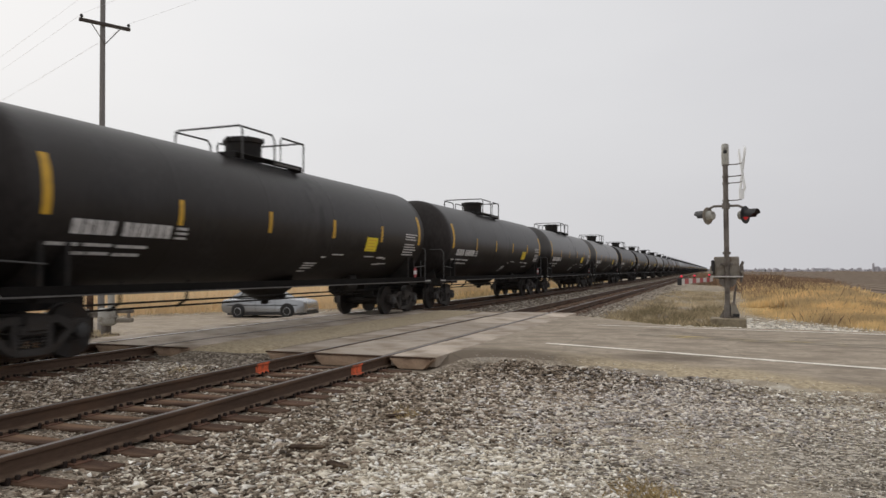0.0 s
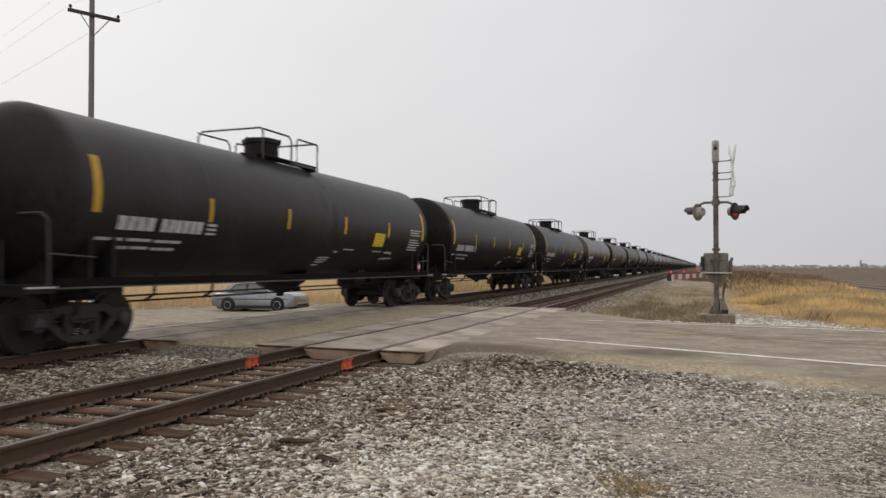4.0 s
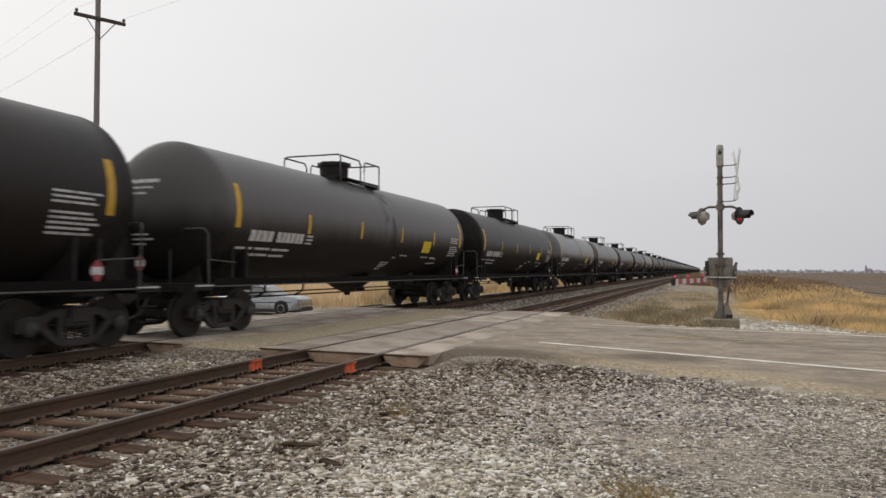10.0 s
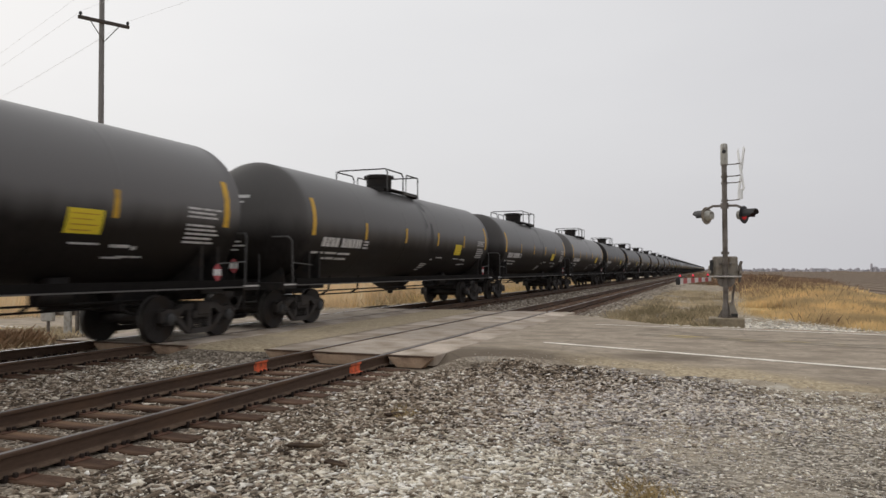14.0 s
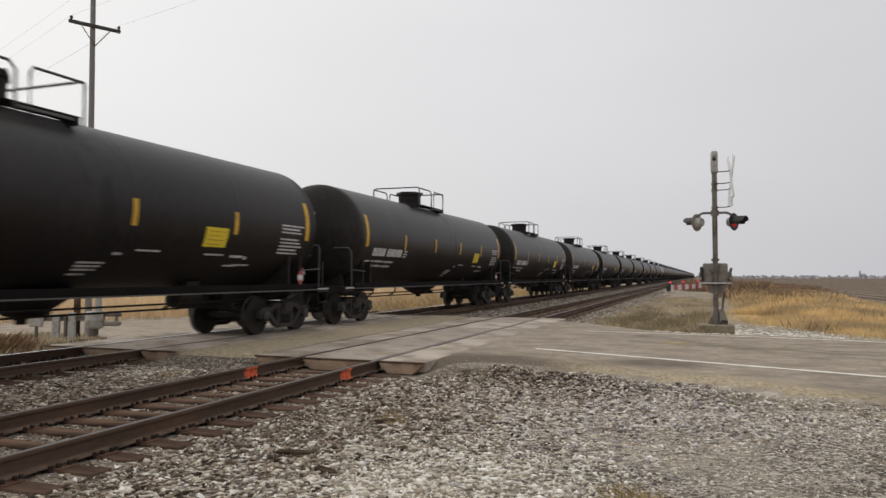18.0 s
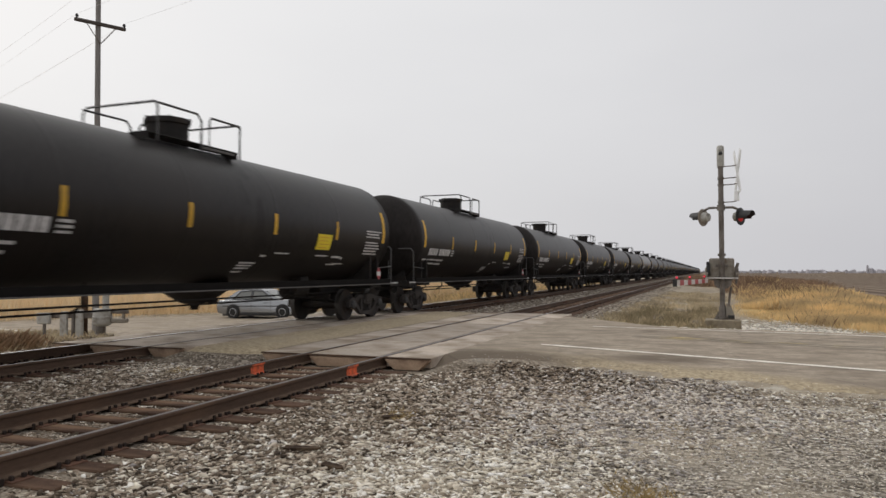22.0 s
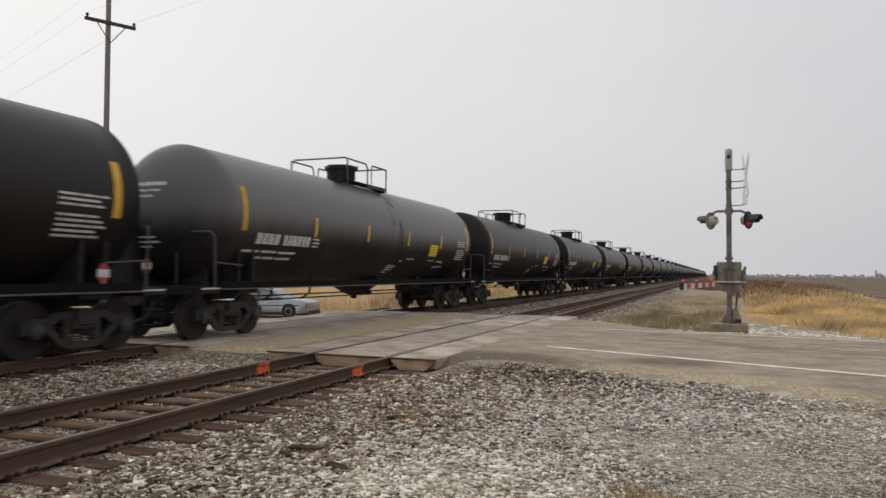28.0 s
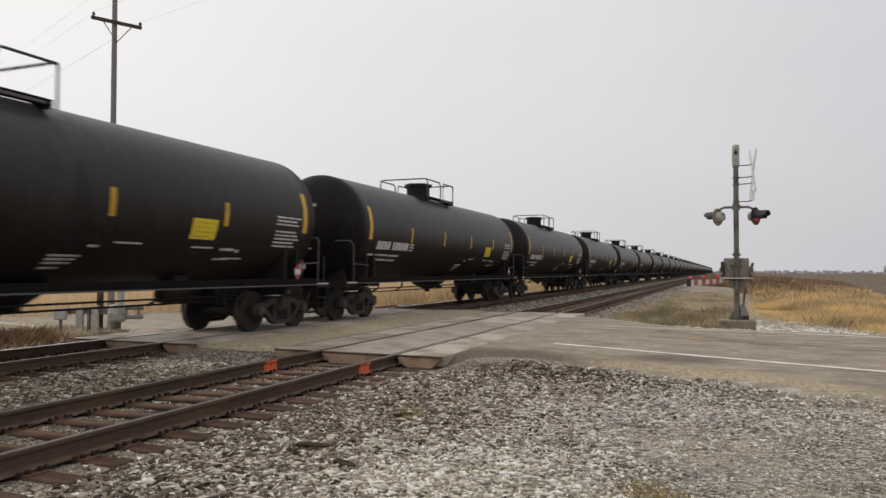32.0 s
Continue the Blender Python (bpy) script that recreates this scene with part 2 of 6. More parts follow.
M_ORANGE = mat("orange marking paint", (0.74, 0.15, 0.055), 0.85, vary=0.3, scale=14, fine=60, stain=(0.20, 0.075, 0.045), stain_at=0.58, stain_scale=9)
M_STONE = stone_material("crushed stone", (0.0, (0.046, 0.034, 0.025)), (0.3, (0.130, 0.098, 0.069)), (0.65, (0.295, 0.230, 0.170)), (0.9, (0.50, 0.415, 0.325)), (1.0, (0.68, 0.60, 0.50)))
M_SLATE = stone_material("blue-grey crushed stone", (0.0, (0.135, 0.106, 0.080)), (0.2, (0.335, 0.308, 0.292)), (0.4, (0.47, 0.392, 0.300)), (0.6, (0.575, 0.540, 0.53)), (0.8, (0.72, 0.63, 0.515)), (1.0, (0.84, 0.79, 0.73)))
M_SHOULDER = stone_material("dusty ballast", (0.0, (0.105, 0.085, 0.066)), (0.4, (0.235, 0.195, 0.155)), (0.8, (0.40, 0.345, 0.28)), (1.0, (0.62, 0.57, 0.49)))
M_LOT = stone_material("pale lot gravel", (0.0, (0.25, 0.205, 0.155)), (0.2, (0.52, 0.45, 0.35)), (0.42, (0.70, 0.625, 0.505)), (0.65, (0.82, 0.76, 0.645)), (0.85, (0.92, 0.87, 0.78)), (1.0, (0.95, 0.92, 0.86)))
M_BED = stone_material("dirty track ballast", (0.0, (0.062, 0.049, 0.038)), (0.4, (0.130, 0.103, 0.080)), (0.8, (0.225, 0.185, 0.147)), (1.0, (0.38, 0.335, 0.285)))


def tank_material(name, paleness, tint, low=2.25, high=3.35):
    """Black tank paint, its upper half paler for dust and painted sky sheen, an oily run below the hatch."""
    m = mat(name, (0.0230, 0.0205, 0.0197), 0.24, vary=0.5, scale=1.2, fine=16, bump=0.045, dist=0.003, stain=(0.022, 0.0185, 0.0162), stain_at=0.56, stain_scale=0.9, objects=0.35, stretch=(1, 0.6, 0.25), spec=0.42)
    n, l = m.node_tree.nodes, m.node_tree.links
    b = n["Principled BSDF"]
    colour = b.inputs["Base Color"].links[0].from_socket
    co, xyz, mp = n.new("ShaderNodeTexCoord"), n.new("ShaderNodeSeparateXYZ"), n.new("ShaderNodeMapping")
    l.new(co.outputs["Object"], xyz.inputs[0])
    l.new(co.outputs["Object"], mp.inputs[0])
    mp.inputs["Scale"].default_value = (1, 1, 0.3)
    no = n.new("ShaderNodeTexNoise")
    no.inputs["Scale"].default_value, no.inputs["Detail"].default_value = 1.4, 7
    l.new(mp.outputs[0], no.inputs["Vector"])

    def maths(op, a, c, d=None):
        q = n.new("ShaderNodeMath")
        q.operation = op
        for i, s in enumerate((a, c, d)):
            if s is None:
                continue
            if isinstance(s, (int, float)):
                q.inputs[i].default_value = s
            else:
                l.new(s, q.inputs[i])
        return q.outputs[0]

    def spread(src, lo, hi, top):
        r = n.new("ShaderNodeMapRange")
        r.interpolation_type = "SMOOTHSTEP"
        r.inputs["From Min"].default_value, r.inputs["From Max"].default_value, r.inputs["To Max"].default_value = lo, hi, top
        l.new(src, r.inputs["Value"])
        return r.outputs[0]

    def layer(fac, under, col):
        x = n.new("ShaderNodeMixRGB")
        l.new(fac, x.inputs[0])
        l.new(under, x.inputs[1])
        x.inputs[2].default_value = (*col, 1)
        return x.outputs[0]

    info = n.new("ShaderNodeObjectInfo")
    # dust and the sky's sheen on the upper half, both put into the colour
    pale_top = spread(maths("MULTIPLY_ADD", no.outputs[0], 0.32, xyz.outputs[2]), low, high, paleness)
    pale_top = maths("MULTIPLY", pale_top, maths("MULTIPLY_ADD", info.outputs["Random"], 0.7, 0.65))
    colour = layer(pale_top, colour, tint)
    off = maths("ABSOLUTE", maths("ADD", maths("MULTIPLY_ADD", no.outputs[0], 0.5, xyz.outputs[1]), -0.95), 0.0)
    drip = n.new("ShaderNodeTexNoise")
    drip.inputs["Scale"].default_value, drip.inputs["Detail"].default_value = 3.2, 5
    l.new(mp.outputs[0], drip.inputs["Vector"])
    run = maths("MULTIPLY", spread(maths("MULTIPLY", off, -1.0), -0.72, -0.10, 0.28 + 0.5 * paleness), spread(xyz.outputs[2], 1.6, 2.9, 1.0))
    run = maths("MULTIPLY", run, spread(drip.outputs[0], 0.40, 0.55, 1.0))
    colour = layer(run, colour, (0.008, 0.0074, 0.0070))
    l.new(colour, b.inputs["Base Color"])
    # less gloss on the lower half, raised at the ends to imitate dark reflections
    ends = spread(maths("ABSOLUTE", xyz.outputs[1], 0.0), 7.3, 7.9, 0.42)
    height = maths("SUBTRACT", maths("MULTIPLY_ADD", no.outputs[0], 0.20, xyz.outputs[2]), ends)
    gloss_mask = spread(height, 2.12, 2.60, 1.0)
    gloss_mask = maths("MULTIPLY", gloss_mask, maths("MULTIPLY_ADD", run, -0.8, 1.0))
    l.new(maths("MULTIPLY", maths("MULTIPLY_ADD", gloss_mask, 0.14, 0.09), maths("MULTIPLY_ADD", ends, -1.7, 1.0)), b.inputs["Specular IOR Level"])
    rough = maths("MULTIPLY_ADD", ends, 0.6, maths("MULTIPLY_ADD", pale_top, -0.06, 0.40))
    l.new(maths("MULTIPLY_ADD", maths("SUBTRACT", 1.0, gloss_mask), 0.10, rough), b.inputs["Roughness"])
    return m


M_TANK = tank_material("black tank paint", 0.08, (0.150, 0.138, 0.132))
M_DUST_SHEEN = tank_material("black tank paint with dust and painted sheen on top", 1.0, (0.180, 0.175, 0.173), 2.28, 2.92)
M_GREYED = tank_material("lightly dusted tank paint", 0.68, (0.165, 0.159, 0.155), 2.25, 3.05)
M_FRAME = mat("dark grimy steel", (0.021, 0.019, 0.018), 0.8, 0.0, vary=0.4, scale=5, fine=40, bump=0.2, stain=(0.03, 0.023, 0.018), stain_at=0.62, stain_scale=2.5, spec=0.25)
M_TRUCK = mat("cast truck steel", (0.052, 0.047, 0.044), 0.75, 0.0, vary=0.4, scale=6, fine=40, bump=0.2, stain=(0.042, 0.033, 0.026), stain_at=0.6, stain_scale=3, spec=0.3)
M_WHEEL = mat("wheel steel", (0.034, 0.030, 0.028), 0.75, 0.0, vary=0.3, scale=6, fine=40, bump=0.1, stain=(0.035, 0.026, 0.02), stain_at=0.58, stain_scale=4, spec=0.25)
M_TREAD = mat("worn wheel tread", (0.07, 0.065, 0.06), 0.5, 0.6, vary=0.2, bump=0.02)
M_YELLOW = mat("yellow reflective sheet", (0.62, 0.36, 0.025), 0.5, vary=0.15, scale=6, fine=40, bump=0.03, stain=(0.35, 0.21, 0.03), stain_at=0.66, stain_scale=4, objects=0.12)
M_PANEL = mat("yellow stencil panel", (0.80, 0.62, 0.03), 0.55, vary=0.1, scale=4, fine=30, bump=0.03)
M_WHITE = mat("white stencil paint", (0.62, 0.61, 0.60), 0.7, vary=0.2, scale=10, fine=60, bump=0.03, stain=(0.30, 0.29, 0.28), stain_at=0.60, stain_scale=9)
M_RED = mat("faded red placard", (0.36, 0.055, 0.065), 0.6, vary=0.12, bump=0.02)
M_GREYSTEEL = mat("weathered galvanised steel", (0.30, 0.27, 0.228), 0.7, 0.2, vary=0.28, scale=5, fine=40, bump=0.1, stain=(0.19, 0.15, 0.11), stain_at=0.56, stain_scale=5)
M_MAST = mat("dull aluminium mast", (0.19, 0.168, 0.148), 0.6, 0.3, vary=0.3, scale=5, fine=30, bump=0.1, stain=(0.095, 0.075, 0.06), stain_at=0.55, stain_scale=3)
M_BLACK = mat("black lamp housing", (0.025, 0.024, 0.024), 0.55, vary=0.2, bump=0.05)
M_LAMPBACK = mat("faded lamp backing", (0.42, 0.41, 0.37), 0.6, vary=0.25, scale=8, fine=40, bump=0.05, stain=(0.2, 0.18, 0.15), stain_at=0.6, stain_scale=6)
M_LENS = mat("red lens", (0.35, 0.015, 0.02), 0.25, vary=0.05, bump=0.0, emit=(1.0, 0.03, 0.04, 0.15))
M_GLOW = mat("lit red lamp", (0.6, 0.02, 0.03), 0.3, vary=0.05, bump=0.0, emit=(1.0, 0.06, 0.10, 0.55))
M_GATEW = mat("gate arm white", (0.58, 0.55, 0.52), 0.5, vary=0.25, bump=0.02)
M_BUCK = mat("white sign face", (0.80, 0.80, 0.79), 0.5, vary=0.08, bump=0.02)
M_FOOT = mat("mossy concrete", (0.30, 0.25, 0.175), 0.95, vary=0.3, scale=5, fine=40, bump=0.3, stain=(0.20, 0.16, 0.105), stain_at=0.52, stain_scale=4)
M_GATER = mat("gate arm red", (0.36, 0.045, 0.045), 0.5, vary=0.1, bump=0.02)
M_POLE = mat("weathered pole wood", (0.235, 0.220, 0.210), 0.95, vary=0.25, scale=4, fine=40, bump=0.5, stretch=(1, 1, 0.1), stain=(0.28, 0.265, 0.25), stain_at=0.58, stain_scale=2, spec=0.1)
M_ARM = mat("dark crossarm wood", (0.095, 0.08, 0.072), 0.95, vary=0.3, scale=5, fine=40, bump=0.4, stretch=(0.2, 1, 1), spec=0.1)
M_WIRE = mat("dull wire", (0.78, 0.78, 0.79), 0.7, 0.0, vary=0.1, bump=0.0)
M_BLADE = mat("dry grass blades", (0.86, 0.645, 0.335), 0.95, vary=0.35, scale=0.30, fine=1.1, bump=0.0, islands=0.05, stain=(0.47, 0.36, 0.225), stain_at=0.53, stain_scale=0.35, spec=0.0)
M_WEED = mat("dry weeds", (0.64, 0.52, 0.34), 0.95, vary=0.3, scale=0.6, fine=3, bump=0.0, islands=0.15, stain=(0.30, 0.25, 0.165), stain_at=0.55, stain_scale=0.5, spec=0.0)
M_GREENBROWN = mat("dead green-brown weeds", (0.30, 0.25, 0.155), 0.95, vary=0.3, scale=0.8, fine=3, bump=0.0, islands=0.3, stain=(0.42, 0.34, 0.22), stain_at=0.58, stain_scale=0.8, spec=0.0)
M_TWIG = mat("rusty twigs", (0.36, 0.245, 0.155), 0.95, vary=0.3, scale=3, fine=20, bump=0.0, islands=0.3, spec=0.0)
M_TUFT = mat("tan tuft", (0.40, 0.30, 0.15), 0.95, vary=0.3, scale=3, fine=20, bump=0.0, islands=0.4, spec=0.0)
M_BRUSH = mat("brown brush", (0.36, 0.25, 0.165), 0.95, vary=0.35, scale=0.2, fine=2, bump=0.0, islands=0.45, stain=(0.22, 0.145, 0.10), stain_at=0.5, stain_scale=0.12, spec=0.0)
# distance haze is mixed into this pale bluish colour
M_FARTREE = mat("hazy far trees", (0.42, 0.405, 0.43), 1.0, vary=0.2, scale=0.05, fine=0.4, bump=0.0, islands=0.2, spec=0.0)
M_FARWALL = mat("far white wall", (0.55, 0.55, 0.56), 0.9, vary=0.1, bump=0.0, objects=0.2)
M_FARROOF = mat("far grey roof", (0.22, 0.21, 0.22), 0.9, vary=0.1, bump=0.0)
M_CARPAINT = mat("silver car paint", (0.31, 0.318, 0.328), 0.24, 0.7, vary=0.05, scale=2, bump=0.0)
M_TYRE = mat("tyre rubber", (0.025, 0.025, 0.025), 0.85, vary=0.15, bump=0.1)
# the sky's pale reflection is put into the glass base colour
M_GLASS = mat("sky-lit car glass", (0.19, 0.195, 0.185), 0.05, vary=0.02, bump=0.0)
M_HEAD = mat("lamp glass", (0.55, 0.56, 0.58), 0.15, 0.2, vary=0.05, bump=0.0)
M_ALLOY = mat("alloy rim", (0.52, 0.52, 0.53), 0.4, 0.4, vary=0.1, bump=0.0)


# ---- mesh helpers ----
class Mesh:
    """A list of pieces that become one mesh."""

    def __init__(self):
        self.v, self.f, self.m = [], [], []

    def add(self, verts, faces, slot=0):
        k = len(self.v)
        self.v += [tuple(p) for p in verts]
        self.f += [tuple(i + k for i in f) for f in faces]
        self.m += [slot] * len(faces)
        return self

    def box(self, x0, x1, y0, y1, z0, z1, bevel=0.0, slot=0, turn=None):
        b = bmesh.new()
        bmesh.ops.create_cube(b, size=1.0)
        for p in b.verts:
            p.co = Vector(((x0 + x1) / 2 + p.co.x * (x1 - x0), (y0 + y1) / 2 + p.co.y * (y1 - y0), (z0 + z1) / 2 + p.co.z * (z1 - z0)))
        if bevel:
            bmesh.ops.bevel(b, geom=b.edges[:], offset=bevel, segments=1, affect="EDGES")
        if turn is not None:
            bmesh.ops.transform(b, matrix=turn, verts=b.verts)
        b.verts.index_update()
        self.add([p.co for p in b.verts], [[p.index for p in f.verts] for f in b.faces], slot)
        b.free()
        return self

    def lathe(self, profile, axis="z", at=(0, 0, 0), steps=24, slot=0, turn=None):
        """profile: (radius, along) pairs from one end to the other."""
        verts, faces = [], []
        for r, h in profile:
            for i in range(steps):
                a = 2 * math.pi * i / steps
                c, s = r * math.cos(a), r * math.sin(a)
                p = Vector({"z": (c, s, h), "y": (s, h, c), "x": (h, c, s)}[axis])
                if turn is not None:
                    p = turn @ p
                verts.append(p + Vector(at))
        for j in range(len(profile) - 1):
            for i in range(steps):
                a, b = j * steps + i, j * steps + (i + 1) % steps
                faces.append((a, b, b + steps, a + steps))
        if profile[0][0] > 1e-4:
            faces.append(tuple(range(steps))[::-1])
        if profile[-1][0] > 1e-4:
            k = (len(profile) - 1) * steps
            faces.append(tuple(range(k, k + steps)))
        return self.add(verts, faces, slot)

    def tube(self, points, r, steps=6, slot=0):
        pts = [Vector(p) for p in points]
        verts, faces = [], []
        for i, p in enumerate(pts):
            d = (pts[min(i + 1, len(pts) - 1)] - pts[max(i - 1, 0)]).normalized()
            q = d.to_track_quat("Z", "Y").to_matrix()
            rr = r[i] if isinstance(r, (list, tuple)) else r
            for k in range(steps):
                a = 2 * math.pi * k / steps
                verts.append(p + q @ Vector((rr * math.cos(a), rr * math.sin(a), 0)))
        for j in range(len(pts) - 1):
            for i in range(steps):
                a, b = j * steps + i, j * steps + (i + 1) % steps
                faces.append((a, b, b + steps, a + steps))
        faces.append(tuple(range(steps))[::-1])
        faces.append(tuple(range(len(verts) - steps, len(verts))))
        return self.add(verts, faces, slot)

    def prism(self, outline, axis, a, b, slot=0):
        """An outline of (u, v) pairs pushed from a to b: along x it is (y, z), along y (x, z), along z (x, y)."""
        n = len(outline)
        put = {"x": lambda u, v, w: (w, u, v), "y": lambda u, v, w: (u, w, v), "z": lambda u, v, w: (u, v, w)}[axis]
        verts = [put(u, v, a) for u, v in outline] + [put(u, v, b) for u, v in outline]
        faces = [(i, (i + 1) % n, (i + 1) % n + n, i + n) for i in range(n)]
        faces += [tuple(range(n))[::-1], tuple(range(n, 2 * n))]
        return self.add(verts, faces, slot)

    def data(self, name, mats, smooth=True, angle=35):
        me = bpy.data.meshes.new(name)
        me.from_pydata(self.v, [], self.f)
        for x in mats if isinstance(mats, (list, tuple)) else [mats]:
            me.materials.append(x)
        me.polygons.foreach_set("material_index", self.m)
        b = bmesh.new()
        b.from_mesh(me)
        bmesh.ops.recalc_face_normals(b, faces=b.faces[:])
        b.to_mesh(me)
        b.free()
        if smooth:
            me.polygons.foreach_set("use_smooth", [True] * len(me.polygons))
            me.set_sharp_from_angle(angle=radians(angle))
        me.update()
        return me


def part(name, mesh, material, parent, label="", at=None, smooth=True):
    """One mesh object under a thing or a part."""
    ob = new(name, mesh if isinstance(mesh, bpy.types.Mesh) else mesh.data(name, material, smooth))
    ob.parent = parent
    if at is not None:
        ob.matrix_basis = at
    return tagged(ob, label)


def thing(name, label, category, group="", kind="", at=None, mesh=None, material=None, smooth=True):
    ob = new(name, None if mesh is None else (mesh if isinstance(mesh, bpy.types.Mesh) else mesh.data(name, material, smooth)))
    if at is not None:
        ob.matrix_basis = at
    return tagged(ob, label, category, group, kind)


def raw_mesh(name, verts, faces, material):
    """A large mesh straight from number arrays, all faces with the same count of corners."""
    me = bpy.data.meshes.new(name)
    nv, nf, k = len(verts), len(faces), faces.shape[1]
    me.vertices.add(nv)
    me.vertices.foreach_set("co", np.asarray(verts, np.float32).ravel())
    me.loops.add(nf * k)
    me.loops.foreach_set("vertex_index", np.asarray(faces, np.int32).ravel())
    me.polygons.add(nf)
    me.polygons.foreach_set("loop_start", np.arange(0, nf * k, k, dtype=np.int32))
    me.update(calc_edges=True)
    me.materials.append(material)
    return me


rng = np.random.default_rng(7)

# ---- plan ----
NEAR, FAR = -5.92, -10.92          # centres of the two tracks; they run along y
GAUGE = 0.7525                     # half the distance between the rail heads
PAN0, PAN1 = 11.0, 24.0            # the crossing's concrete runs between these
SKEW = -0.27
EDGE_X = [-400, -36, -26, -22, -18, -16, -13, -12, -7.6, -7.5, -4.4, -3.95, -3.5, -1.85, 40, 400]
EDGE_N = [-350, 12.0, 20.6, 21.8, 18.6, 15.9, 12.6, 10.7, 10.75, 11.0, 11.06, 11.30, 11.6, 11.4, 0.1, -97]
EDGE_FX = [-400, -36, -29.8, -27.1, -24, -20.6, -17, -14, -11, -5.2, -3.3, -1.6, -0.8, 40, 400]
EDGE_F = [-340, 20.0, 27.0, 30.4, 34.0, 35.4, 32.5, 28.5, 25.2, 24.0, 22.4, 20.0, 19.1, 8.1, -89]


def near_edge(x):
    return np.interp(x, EDGE_X, EDGE_N)


def far_edge(x):
    return np.interp(x, EDGE_FX, EDGE_F)


def road_z(x, y):
    """Level over the tracks, tilted a little on the near side, falling away behind the train."""
    side = np.clip((x + 3.0) / 5.5, 0, 1)
    across = y - (13.9 + SKEW * (x + 3.1))
    z = -0.012 + side * (np.clip(across, -2.5, 6) - 2.7) * 0.026
    z = z - np.clip((-12.5 - x) / 6.6, 0, 1) * 0.90
    return z - np.clip((x - 6) / 30, 0, 1) * 0.4


def bed_z(x, y):
    """The ground without the road."""
    rough = 0.02 * np.sin(1.7 * x + 0.6 * y) * np.sin(1.1 * y - 0.4 * x) + 0.012 * np.sin(4.1 * x + 1.3) * np.sin(3.7 * y)
    bed = -0.215 - np.clip((-13.2 - x) / 8.5, 0, 1) * 0.62
    bed = bed - np.clip((x + 3.6) / 2.0, 0, 1) * np.where(y > 20, 0.08, 0.045)
    bed = bed - np.clip((x - 6) / 25, 0, 1) * 0.45 - np.clip((-22 - x) / 20, 0, 1) * 0.15
    bed = bed - np.clip((y - 40) / 80, 0, 1) * np.clip((x + 3) / 6, 0, 1) * 0.25
    track = np.minimum(np.abs(x - NEAR), np.abs(x - FAR))
    return bed + rough * np.clip(track - 1.2, 0, 1)


def ground_z(x, y):
    z = bed_z(x, y)
    r = road_z(x, y)
    inside = np.minimum(y - near_edge(x), far_edge(x) - y)      # > 0 on the road
    k = np.clip(1 + inside / 0.7, 0, 1)
    k = np.where(x < -12, np.clip(1 + inside / 0.9, 0, 1), k)
    k = np.where((x > -9.4) & (x < -7.4), np.clip(1 + (inside - 0.1) / 0.25, 0, 1), k)
    k = np.where((x > -4.35) & (x < -3.3), np.clip(1 + inside / 0.3, 0, 1), k)
    track = np.minimum(np.abs(x - NEAR), np.abs(x - FAR)) < 1.7
    k = np.where(track, (inside > 0.2) * 1.0, k)
    return z * (1 - k) + (r - 0.012 - 0.06 * np.clip(inside / 0.4, 0, 1)) * k


